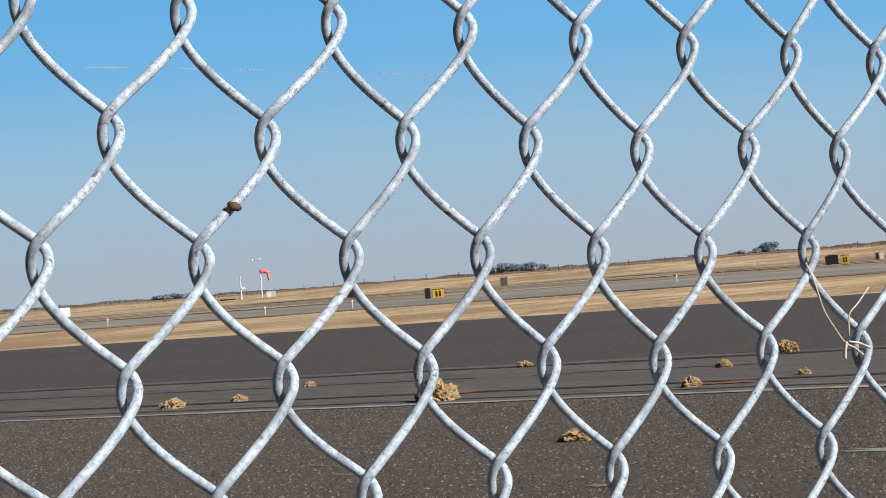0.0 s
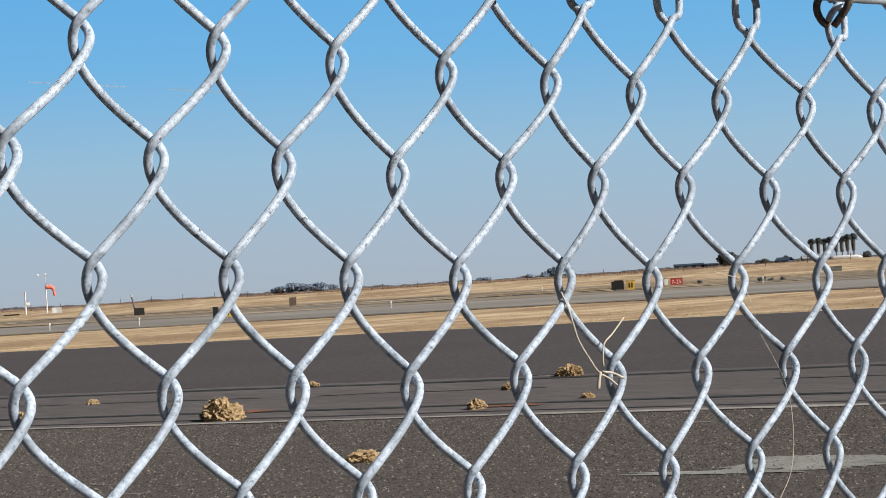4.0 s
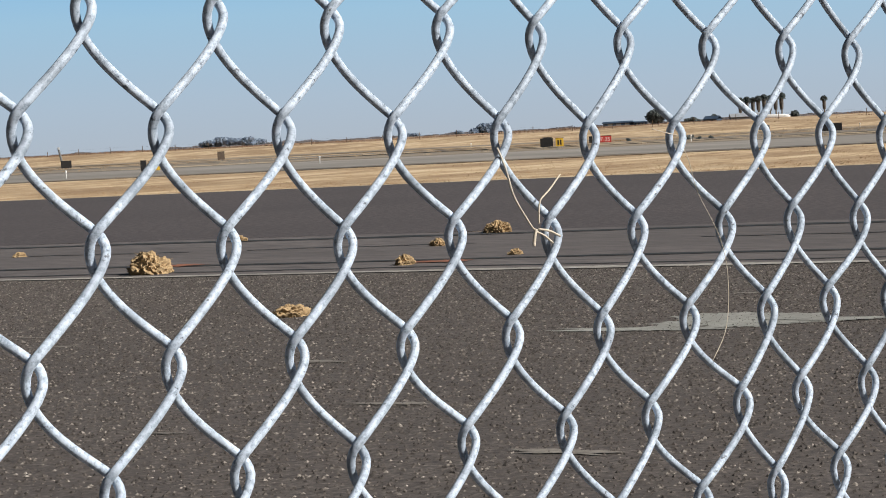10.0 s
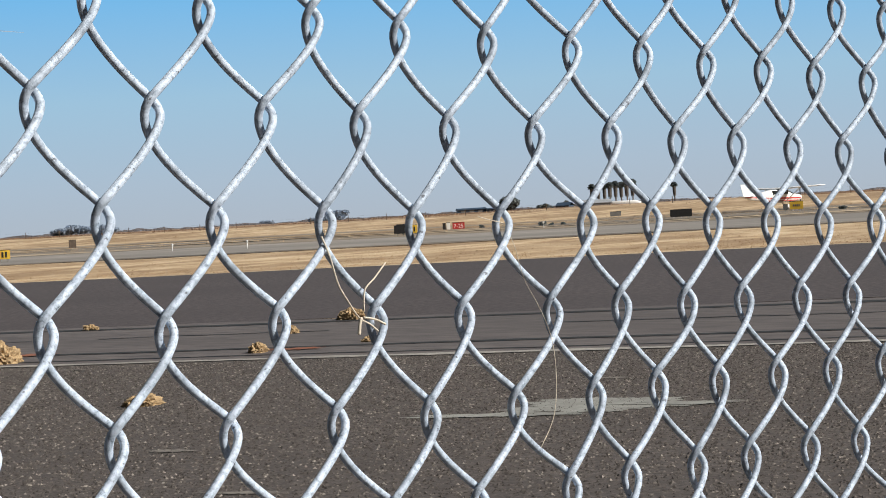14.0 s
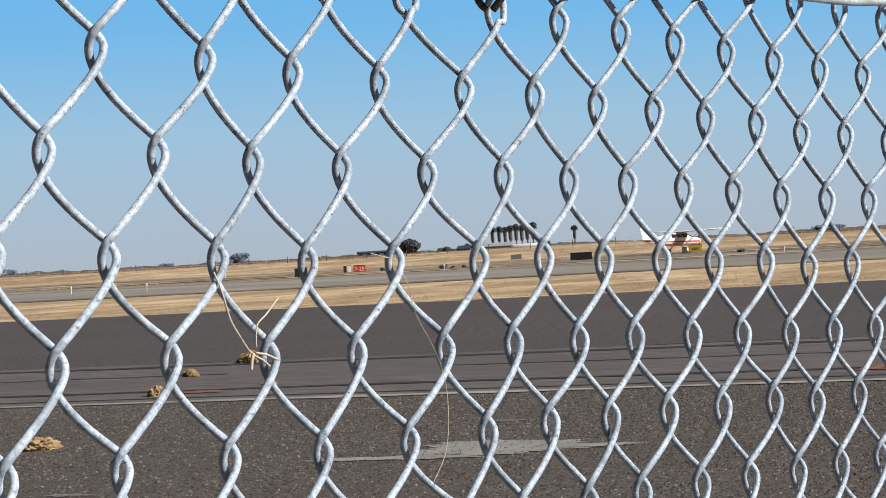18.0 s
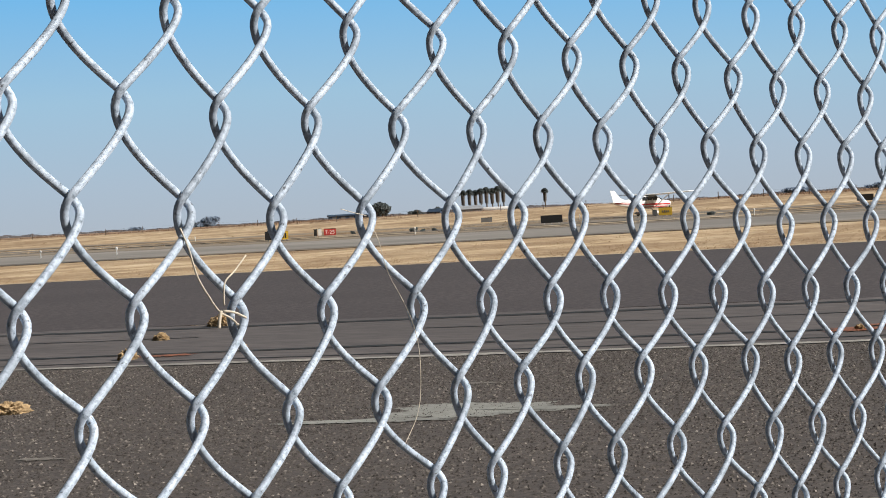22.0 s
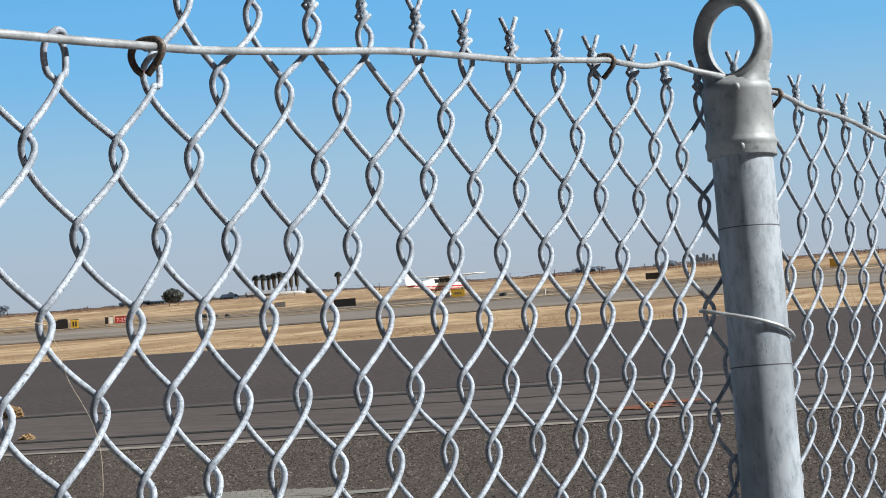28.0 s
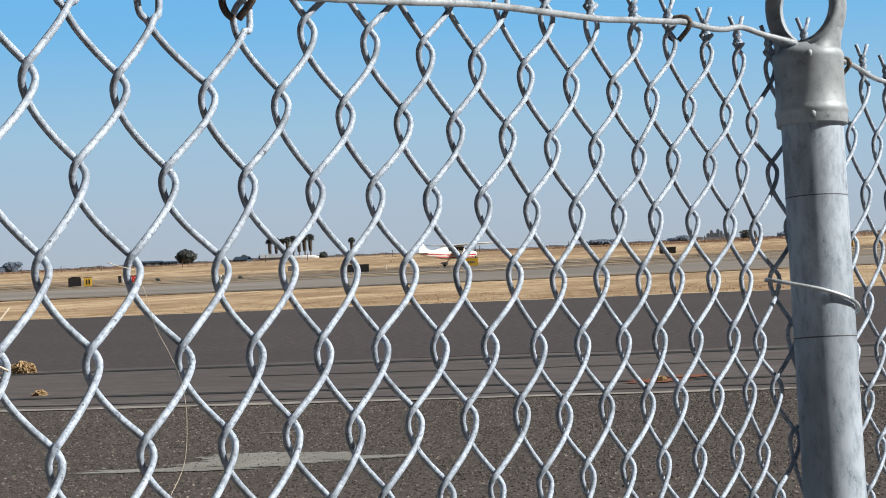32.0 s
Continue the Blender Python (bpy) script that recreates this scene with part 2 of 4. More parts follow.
# the blue of far haze is put into the wall colour
CITY = plain("hazed_city_wall", (0.20, 0.26, 0.34), 0.9, 0, 0.05, 0.2)
WOOD = plain("weathered_wood", (0.13, 0.095, 0.07), 0.9, 0, 3.0, 0.3)

# the sky low over the land: a plain backdrop far behind everything
SKYM, snt, sb = mat("low_sky", 1.0)
for n in list(snt.nodes):
    if n.type == "BSDF_PRINCIPLED":
        snt.nodes.remove(n)
stc = snt.nodes.new("ShaderNodeTexCoord")
sep = snt.nodes.new("ShaderNodeSeparateXYZ")
link(snt, stc.outputs["Object"], sep.inputs[0])
dv = snt.nodes.new("ShaderNodeMath")
dv.operation = "DIVIDE"
dv.inputs[1].default_value = 1000.0
link(snt, sep.outputs["Z"], dv.inputs[0])
scol = ramp(snt, dv.outputs[0], [(0.0, (0.405, 0.468, 0.545)), (0.10, (0.390, 0.492, 0.60)), (0.28, (0.325, 0.52, 0.685)), (0.50, (0.175, 0.465, 0.78)), (0.78, (0.115, 0.415, 0.80))])
sem = snt.nodes.new("ShaderNodeEmission")
link(snt, scol, sem.inputs["Color"])
sem.inputs["Strength"].default_value = 0.845
link(snt, sem.outputs[0], snt.nodes["Material Output"].inputs["Surface"])


# ---- mesh helpers ----
def mesh_of(name, bm, material, smooth=False):
    me = bpy.data.meshes.new(name)
    bm.to_mesh(me)
    bm.free()
    me.materials.append(material)
    if smooth:
        for p in me.polygons:
            p.use_smooth = True
    return me


def part(name, bm, material, parent, label="", smooth=False):
    ob = new(name, mesh_of(name, bm, material, smooth))
    ob.parent = parent
    if label:
        ob["label"] = label
    return ob


def empty(name, m, label, category, group="", kind=""):
    ob = new(name)
    ob.matrix_world = m
    return tagged(ob, label, category, group, kind)


def box(sx, sy, sz, x=0, y=0, z=0, bevel=0.0, bm=None):
    """A box of that size, standing on z, centred on x and y."""
    own = bm is None
    bm = bm or bmesh.new()
    r = bmesh.ops.create_cube(bm, size=1.0, matrix=Matrix.Translation((x, y, z + sz / 2)) @ Matrix.Diagonal((sx, sy, sz, 1)))
    if bevel:
        bmesh.ops.bevel(bm, geom=list({e for v in r["verts"] for e in v.link_edges}), offset=bevel, segments=2, affect="EDGES")
    return bm


def tube(points, radius, sides=8, bm=None, closed=False, caps=True):
    """A round bar along the points; radius a number or one a point."""
    bm = bm or bmesh.new()
    pts = [Vector(p) for p in points]
    n = len(pts)
    rad = radius if isinstance(radius, (list, tuple)) else [radius] * n
    rings = []
    up = None
    for k, p in enumerate(pts):
        a = pts[(k - 1) % n] if closed or k > 0 else p
        b = pts[(k + 1) % n] if closed or k < n - 1 else p
        t = (b - a).normalized()
        if up is None:
            up = t.orthogonal().normalized()
        up = (up - up.dot(t) * t).normalized()
        side = t.cross(up)
        rings.append([bm.verts.new(p + rad[k] * (math.cos(q) * up + math.sin(q) * side)) for q in [2 * math.pi * i / sides for i in range(sides)]])
    last = n if closed else n - 1
    for k in range(last):
        a, b = rings[k], rings[(k + 1) % n]
        for i in range(sides):
            bm.faces.new((a[i], a[(i + 1) % sides], b[(i + 1) % sides], b[i]))
    if caps and not closed:
        bm.faces.new(rings[0][::-1])
        bm.faces.new(rings[-1])
    return bm


def lathe(profile, sides=32, bm=None, m=None):
    """Turns (radius, z) round the z axis."""
    bm = bm or bmesh.new()
    m = m or Matrix.Identity(4)
    rings = [[bm.verts.new(m @ Vector((r * math.cos(a), r * math.sin(a), z))) for a in [2 * math.pi * i / sides for i in range(sides)]] for r, z in profile]
    for a, b in zip(rings, rings[1:]):
        for i in range(sides):
            bm.faces.new((a[i], a[(i + 1) % sides], b[(i + 1) % sides], b[i]))
    bm.faces.new(rings[0][::-1])
    bm.faces.new(rings[-1])
    return bm


def uv(u, v, z=0.0):
    """A place from the distance u across the paving bands and v along them."""
    return Vector((0.96 * u - 0.28 * v, 0.28 * u + 0.96 * v, z))


def aim(az, dist, z=0.0):
    """A place at an azimuth, clockwise from +y, as seen from behind the fence."""
    return Vector((-0.74 + dist * math.sin(radians(az)), -0.61 + dist * math.cos(radians(az)), z))


def facing(az, dist, z=0.0, turn=0.0):
    """A pose there whose -y side faces the fence."""
    return Matrix.Translation(aim(az, dist, z)) @ pose(0, 0, 0, 0, 0, -az + turn)


# ---- ground, paving and sky ----
def ground_height(u, v):
    if u < 262:
        return 0.0
    s = min(1.0, (u - 262) / 70.0)
    s = s * s * (3 - 2 * s)
    return s * (1.15 + 0.45 * noise.noise((u * 0.012, v * 0.010, 3.1)) + 0.25 * noise.noise((u * 0.05, v * 0.04, 7.7)))


us = [-4500, -1500, -400, -60, 0, 40, 66, 80, 100, 120, 170, 215, 250] + [262 + 8 * k for k in range(20)] + [440, 480, 540, 640, 800, 1100, 1600, 2400, 3400, 4400]
vs = [-4500, -2500, -1200, -600, -350] + [-200 + 10 * k for k in range(85)] + [720, 900, 1300, 2000, 3000, 4500]
bm = bmesh.new()
gv = [[bm.verts.new(uv(u, v, ground_height(u, v))) for v in vs] for u in us]
for a, b in zip(gv, gv[1:]):
    for i in range(len(vs) - 1):
        bm.faces.new((a[i], b[i], b[i + 1], a[i + 1]))
ground = tagged(new("ground", mesh_of("ground", bm, GRASS, True)), "flat airfield ground covered in short dry tan grass", "ground", kind="structure")


def paving(name, u0, u1, v0, v1, z, material, label, wobble=0.0, step=1.0, thick=0.05):
    """A slab of paving between two lines, with edges that wander a little."""
    bm = bmesh.new()
    n = max(1, int((v1 - v0) / step))
    rows = []
    for k in range(n + 1):
        v = v0 + (v1 - v0) * k / n
        a = u0 + wobble * noise.noise((v * 0.35, u0, 0.3)) + 0.5 * wobble * noise.noise((v * 1.7, u0, 4.3))
        b = u1 + wobble * noise.noise((v * 0.35, u1, 0.9)) + 0.5 * wobble * noise.noise((v * 1.7, u1, 8.3))
        rows.append([bm.verts.new(uv(q, v, h)) for q, h in ((a, z - thick), (a, z), (b, z), (b, z - thick))])
    for a, b in zip(rows, rows[1:]):
        for i in range(3):
            bm.faces.new((a[i], a[i + 1], b[i + 1], b[i]))
    return tagged(new(name, mesh_of(name, bm, material)), label, name.split("_")[-1], kind="structure")


paving("apron_pavement", -40, 22.8, -60, 160, 0.010, ASPHALT, "worn grey-brown asphalt apron with exposed gravel")
paving("strip_pavement", 22.8, 32.0, -60, 160, 0.012, STRIP, "lighter grey strip of older paving between tar joints", 0.25)
paving("dark_pavement", 32.0, 67.0, -60, 200, 0.008, DARK, "smooth dark asphalt pavement along dry grass", 0.5, 1.5)
paving("taxiway_road", 113, 158, -300, 700, 0.030, RUNWAY, "pale grey concrete taxiway between dry grass verges", 0.8, 5)
paving("shoulder_road", 158.5, 215, -300, 700, 0.028, TARMAC, "dark worn tarmac beyond the taxiway with dry soil on it", 2.5, 4)
paving("taxiway_edge", 110.0, 114.6, -300, 700, 0.034, EDGE, "dark crumbled edge of the taxiway", 1.6, 2.5)
paving("taxiway_edge", 155.5, 161.5, -300, 700, 0.034, EDGE, "dark crumbled edge of the taxiway", 3.0, 2.5)
paving("runway_road", 228, 258, -400, 260, 0.035, TARMAC, "dark grey runway in front of the dry rise", 1.2, 6)


bm = bmesh.new()
for k in range(97):
    a = radians(-10 + 120 * k / 96)
    x, y = 4700 * math.sin(a), 4700 * math.cos(a)
    lo, hi = bm.verts.new((x, y, -30)), bm.verts.new((x, y, 1150))
    if k:
        bm.faces.new((pl, lo, hi, ph))
    pl, ph = lo, hi
backdrop = tagged(new("backdrop", mesh_of("backdrop", bm, SKYM, True)), "clear blue sky paling to grey haze at the horizon", "sky", kind="structure")


def streak(name, u, v0, v1, width, z, material, label, wob=0.12, breaks=0.0, seed=0):
    """A joint or crack that runs along the paving, with frayed edges and gaps."""
    bm = bmesh.new()
    prev, v = None, v0
    while v < v1:
        wv = width * (0.65 + 0.7 * abs(noise.noise((v * 0.6, seed, 1.1))))
        c = u + wob * noise.noise((v * 0.25, seed, 5.5)) + wob * 0.4 * noise.noise((v * 1.9, seed, 2.5))
        gap = breaks and noise.noise((v * 0.3, seed, 9.9)) < breaks - 0.6
        row = None if gap else [bm.verts.new(uv(c - wv / 2, v, z)), bm.verts.new(uv(c + wv / 2, v, z))]
        if row and prev:
            bm.faces.new((prev[0], prev[1], row[1], row[0]))
        prev = row
        v += 0.35
    return tagged(new(name, mesh_of(name, bm, material)), label, "joint", kind="structure")


streak("tar_joint", 31.0, -30, 90, 0.55, 0.018, TAR, "dark tar joint running along the paving", 0.15, 0, 1)
streak("tar_joint", 24.75, -30, 90, 0.34, 0.018, TAR, "thin dark crack along the grey paving strip", 0.12, 0, 2)
streak("tar_joint", 28.2, -30, 90, 0.14, 0.018, TAR, "broken hairline crack in the grey paving strip", 0.25, 0.42, 3)
streak("tar_joint", 23.35, -30, 90, 0.13, 0.018, TAR, "dark line beside the pale joint", 0.1, 0.2, 4)
streak("pale_joint", 22.65, -30, 90, 0.32, 0.020, PALE, "pale worn line where the apron ends", 0.10, 0, 5)
streak("pale_joint", 66.6, -40, 180, 0.9, 0.014, SAND, "pale sandy edge between asphalt and grass", 0.5, 0, 6)


# loose gravel on the near apron
def gravel(name, count, u0, u1, v0, v1, smin, smax, material, label, seed):
    rs = np.random.RandomState(seed)
    u = u0 + (u1 - u0) * rs.rand(count) ** 0.8
    v = v0 + (v1 - v0) * rs.rand(count)
    r = smin + (smax - smin) * rs.rand(count) ** 1.6
    c = np.stack([0.96 * u - 0.28 * v, 0.28 * u + 0.96 * v, 0.0095 + r * 0.05], 1)
    base = np.array([(1, 0, 0), (0, 1, 0), (-1, 0, 0), (0, -1, 0), (0.1, 0.1, 0.72)])
    shape = base[None] * (0.7 + 0.6 * rs.rand(count, 5, 1))
    a = rs.rand(count) * 6.283
    x = shape[:, :, 0] * np.cos(a)[:, None] - shape[:, :, 1] * np.sin(a)[:, None]
    y = shape[:, :, 0] * np.sin(a)[:, None] + shape[:, :, 1] * np.cos(a)[:, None]
    co = np.stack([x, y, shape[:, :, 2]], 2) * r[:, None, None] + c[:, None, :]
    tri = np.array([(0, 1, 4), (1, 2, 4), (2, 3, 4), (3, 0, 4)])
    faces = (tri[None] + 5 * np.arange(count)[:, None, None]).reshape(-1, 3)
    me = bpy.data.meshes.new(name)
    me.from_pydata(co.reshape(-1, 3).tolist(), [], faces.tolist())
    me.materials.append(material)
    return tagged(new(name, me), label, "gravel", kind="stuff")


GRAVEL, gnt, gb = mat("gravel", 0.9)
gg = gnt.nodes.new("ShaderNodeNewGeometry")
link(gnt, ramp(gnt, gg.outputs["Random Per Island"], [(0.0, (0.030, 0.025, 0.0225)), (0.45, (0.060, 0.051, 0.0455)), (0.78, (0.108, 0.093, 0.083)), (0.90, (0.175, 0.155, 0.138)), (1.0, (0.30, 0.27, 0.24))]), gb.inputs["Base Color"])
gravel("gravel", 300000, 6.5, 22.4, -6, 25, 0.005, 0.0165, GRAVEL, "loose and exposed stones in the worn asphalt", 4)


# ---- the chain-link fence ----
# axes of the fence: x along the fabric, z up its rows, -y towards the camera
FENCE = Matrix(((0.99930, -0.00158, 0.03739, 0.00000), (-0.00000, 0.99911, 0.04210, 0.00000), (-0.03742, -0.04207, 0.99841, 1.60722), (0, 0, 0, 1)))
MESH_H = 0.085                       # height of one diamond
WIRE_R = 0.00178
# column of knots, half a diamond apart, in diamond heights
KNOTS = [-4.75, -4.399, -4.024, -3.656, -3.269, -2.913, -2.537, -2.193, -1.823, -1.478, -1.102, -0.72, -0.336, -0.007,
         0.369, 0.724, 1.128, 1.508, 1.915, 2.256, 2.65, 2.996, 3.355, 3.691, 4.08, 4.432, 4.796, 5.138,
         5.55, 5.867, 6.24, 6.601, 6.987, 7.347, 7.769, 8.048, 8.442, 8.802, 9.222, 9.633, 9.971, 10.24]
# how far each column leans along the fence for a row up, and how far it is lifted
LEAN = [0, -0.002, -0.001, -0.001, 0, -0.001, 0.002, -0.001, -0.001, -0.002, -0.001, -0.003, 0, -0.016,
         -0.012, -0.013, -0.014, -0.036, 0, 0.01, 0.009, -0, 0.021, 0.017, 0.017, 0.007, 0.009, 0.015,
         0.016, 0.02, 0.024, 0.028, 0.032, 0.036, 0.04, 0.044, 0.048, 0.052, 0.052, 0.052, 0.052, 0.052]
RISE = [0.006, 0.002, -0.005, 0, -0, 0.008, 0.009, 0.007, 0.002, -0.01, -0.003, 0.008, -0.002, -0.005,
         -0.016, -0.006, -0.009, -0.006, 0.001, 0.012, 0.022, 0.008, 0.013, 0.014, 0.015, 0.008, 0.009, 0.002,
         0.013, -0.014, -0.025, -0.012, -0.001, -0.006, -0.013, -0.001, 0.004, -0.01, -0.001, -0.012, 0.002, -0.058]
BENT = {(4, 2): 0.015, (5, 1): 0.035, (7, -1): -0.038}     # knots pulled aside


def slack(i):
    """A stretch of the fabric that has slipped sideways."""
    return max(0.0, min(1.0, (i - 6) / 2, (15 - i) / 2))


def loose(i):
    """The mesh hangs looser towards the post, with longer and rounder knots."""
    return max(0.0, min(1.0, (i - 1) / 10))


def overlap(i):
    """How far a wire reaches past the knot."""
    return OVER + 0.0016 * loose(i)


def column(i):
    if i < -13:
        return (KNOTS[0] + 0.37 * (i + 13)) * MESH_H
    if i > 35:
        return (13.25 + 0.375 * (i - 35)) * MESH_H
    if i > 28:
        return (KNOTS[-1] + (13.25 - KNOTS[-1]) / 7 * (i - 28)) * MESH_H
    return KNOTS[i + 13] * MESH_H - 0.0012 * slack(i)


fence = empty("chain_link_fence", FENCE, "galvanised chain-link fence with twisted top ends and a steel post", "fence")
FOOT = -1.60
OVER, FRONT, BACK, LAG = 0.0024, 0.0036, 0.0025, 0.0
KNOT_UP = 0.10 * MESH_H / 2          # the bends sit high in their knots
SAG_FRONT, SAG_BACK = 0.34, 0.70     # how far the wire bows downwards between knots


def smooth_line(pts, n=5):
    """A Catmull-Rom line through the points."""
    p = [Vector(q) for q in pts]
    p = [2 * p[0] - p[1]] + p + [2 * p[-1] - p[-2]]
    out = []
    for a, b, c, d in zip(p, p[1:], p[2:], p[3:]):
        for k in range(n):
            t = k / n
            out.append(0.5 * ((2 * b) + (c - a) * t + (2 * a - 5 * b + 4 * c - d) * t * t + (3 * b - a - 3 * c + d) * t ** 3))
    return out + [p[-2]]


def lean(i):
    """How far a column leans along the fence for each row up."""
    return MESH_H * (0.10 if i > 30 else LEAN[i + 13] + 0.008 * slack(i) if -13 <= i <= 28 else 0.0 if i < 0 else 0.07)


def rise(i, row=1.0):
    """How far a column is lifted; past the post the fabric hangs lower, and falls away along the fence."""
    if i > 30:
        up = max(0.0, min(1.0, (row - 1) / 4))
        return MESH_H * (-0.21 + 0.20 * up) - 0.055 * up * (column(i) - 1.2)
    return MESH_H * (RISE[i + 13] if -13 <= i <= 28 else 0.0)


def knot_x(i, row):
    """Place of a knot along the fence; a few knots are pulled aside."""
    pull = sum(v * (0.5 + 0.5 * math.cos(math.pi * min(1.0, abs(row - r)))) for (c, r), v in BENT.items() if c == i)
    return column(i) + lean(i) * (row - 1) + pull * MESH_H


def wire_points(i, row0, row1, per):
    """The flattened spiral of one wire between columns i and i + 1, from row0 up to row1 (rows are half diamonds)."""
    tight = 0.88 - 0.16 * loose(i)
    base = 0 if i % 2 == 0 else 1       # a row at which this wire bends left
    pts = []
    n = int((row1 - row0) / 2 * per)
    for k in range(n + 1):
        row = row0 + (row1 - row0) * k / n
        xl, xr = knot_x(i, row), knot_x(i + 1, row)
        mid, amp = (xl + xr) / 2, (xr - xl) / 2 + overlap(i)
        ph = math.pi * (row - base)
        f = row - math.floor(row)
        sag = SAG_FRONT + 0.20 * loose(i) if (math.floor(row) - base) % 2 == 0 else SAG_BACK - 0.10 * loose(i)
        c = -math.cos(math.pi * (math.floor(row) + f + sag * f * (1 - f) - base))
        wave = math.asin(tight * c) / math.asin(tight)
        s = math.sin(ph - LAG)
        y = -(FRONT if s > 0 else BACK) * math.tanh(3.2 * s)
        jig = 0.0006 * noise.noise((i * 3.7, row * 0.9, 2.2))
        lift = rise(i, row) + (rise(i + 1, row) - rise(i, row)) * (wave + 1) / 2
        pts.append((mid + amp * wave + jig, y + 0.7 * jig, row * MESH_H / 2 + lift + KNOT_UP))
    return pts


def barb(i, z0):
    """Two cut ends twisted together above a knot of column i: a list of two point rows."""
    out = []
    x = knot_x(i, 5)
    for s in (0, math.pi):
        pts = []
        for k in range(13):
            a = s + k / 12 * 2.5 * math.pi
            pts.append((x + 0.0021 * math.cos(a), 0.0021 * math.sin(a), z0 + 0.014 * k / 12))
        side = 1 if math.cos(s + 2.5 * math.pi + 0.6) > 0 else -1
        pts.append((x + side * 0.0028, -side * 0.0022, z0 + 0.0175))
        pts.append((x + side * 0.0046, -side * 0.0036, z0 + 0.0235))
        out.append(pts)
    return out


for i in range(-26, 62):
    low = math.floor(FOOT / (MESH_H / 2)) + 1
    top = 4.0 if i < 6 else 5.0
    last = top + 0.17
    if i < 6:
        last = 3.72                          # the knuckled ends close in a loop of their own
    pts = wire_points(i, low, -8, 12) + wire_points(i, -8, last, 40)[1:]
    if i < 6:
        z4 = 4 * MESH_H / 2
        if i % 2:
            e = knot_x(i + 1, 4)
            end = ((0.0026, -0.0035, -0.006), (0.0044, -0.0030, 0.000), (0.0054, -0.0020, 0.006), (0.0040, -0.0005, 0.0115), (0.0010, 0.0005, 0.0140), (-0.0015, 0.0005, 0.0135))
        else:
            e = knot_x(i, 4)
            end = ((-0.0022, 0.0036, -0.005), (-0.0046, 0.0030, 0.001), (-0.0056, 0.0015, 0.007), (-0.0040, -0.0010, 0.0120), (-0.0005, -0.0030, 0.0150), (0.0035, -0.0036, 0.0140), (0.0058, -0.0030, 0.0105))
        pts += smooth_line([pts[-1]] + [(e + x, y, z4 + z) for x, y, z in end], 4)[1:]
    bm = tube(pts, WIRE_R, 10)
    if i >= 6:
        odd = i if i % 2 else i + 1
        which = 0 if i % 2 else 1
        sk = rise(odd, 5.0) + (0.004 if odd > 30 else 0.0)
        tube(barb(odd, top * MESH_H / 2 + 0.0085 + sk)[which], WIRE_R * 0.95, 7, bm)
    part("wire", bm, WIRE, fence, "", True)

# the smooth tension wire along the top
tw = [(-1.2, -0.009, 0.150), (-0.5, -0.009, 0.160), (-0.1, -0.009, 0.170), (0.075, -0.009, 0.1775), (0.13, -0.010, 0.1795), (0.175, -0.011, 0.1815), (0.23, -0.010, 0.1845), (0.33, -0.009, 0.1935),
      (0.43, -0.010, 0.2030), (0.53, -0.009, 0.2090), (0.60, -0.010, 0.2125), (0.66, -0.009, 0.2185), (0.715, -0.011, 0.2230), (0.735, -0.011, 0.2250), (0.785, -0.010, 0.2258), (0.812, -0.011, 0.2275),
      (0.845, -0.012, 0.2325), (0.875, -0.018, 0.2290), (0.905, -0.026, 0.2262), (0.935, -0.031, 0.2250), (0.958, -0.032, 0.2235), (0.974, -0.028, 0.2190), (0.990, -0.018, 0.2200), (1.03, -0.010, 0.2270),
      (1.10, -0.009, 0.2275), (1.16, -0.009, 0.2205), (1.21, -0.009, 0.2196), (1.27, -0.009, 0.2170), (1.33, -0.009, 0.2105), (1.39, -0.009, 0.2050), (1.6, -0.009, 0.192), (1.9, -0.009, 0.180)]


part("tension_wire", tube(smooth_line(tw), 0.0023, 10), ALU, fence, "smooth pale tension wire", True)


def hog_ring(x, z, size):
    """A bent ring round the tension wire and the knot behind it, its ends meeting in the knot."""
    pts = [(0.0005, -0.0005, -0.0150), (-0.0005, 0.0030, -0.0115), (-0.0015, 0.0050, -0.0060), (-0.0012, 0.0048, -0.0005), (-0.0005, 0.0010, 0.0040), (0.0008, -0.0060, 0.0052),
           (0.0015, -0.0128, 0.0040), (0.0018, -0.0162, -0.0005), (0.0014, -0.0140, -0.0062), (0.0008, -0.0085, -0.0120), (0.0004, -0.0045, -0.0158)]
    return tube(smooth_line([(x + size * a, size * (b + 0.006) - 0.006, z + size * c) for a, b, c in pts], 4), 0.0020, 8)


for hx, hz, size in ((0.186, 0.1820, 0.85), (0.739, 0.2253, 0.8), (1.085, 0.2275, 0.7)):
    part("hog_ring", hog_ring(hx, hz, size), RUSTY, fence, "rusty bent wire ring", True)

# the post on the near side of the fabric, its loop cap and its tie
PX, PY = 0.9345, -0.031
POST_AT = Matrix.Translation((PX, PY, 0.21)) @ pose(0, 0, 0, 0, 2.0, 0) @ Matrix.Translation((0, 0, -0.21))
SCORE = plain("scored_zinc", (0.085, 0.09, 0.10), 0.7, 0, 0.3, 0.3)
post = part("post", lathe([(0.020, -1.62), (0.0245, -1.619)] + [(0.0245, -1.618 + 1.784 * k / 40) for k in range(41)] + [(0.0245, 0.167), (0.020, 0.168)], 64), POST, fence, "round galvanised steel post", True)
post.matrix_local = POST_AT
for zr, hr in ((-0.008, 0.0005), (0.103, 0.0004), (-0.19, 0.0006)):
    ring_line = part("score_line", lathe([(0.0240, zr - hr), (0.02458, zr - hr), (0.02458, zr + hr), (0.0240, zr + hr)], 64), SCORE, fence, "thin dark scored line round the post")
    ring_line.matrix_local = POST_AT
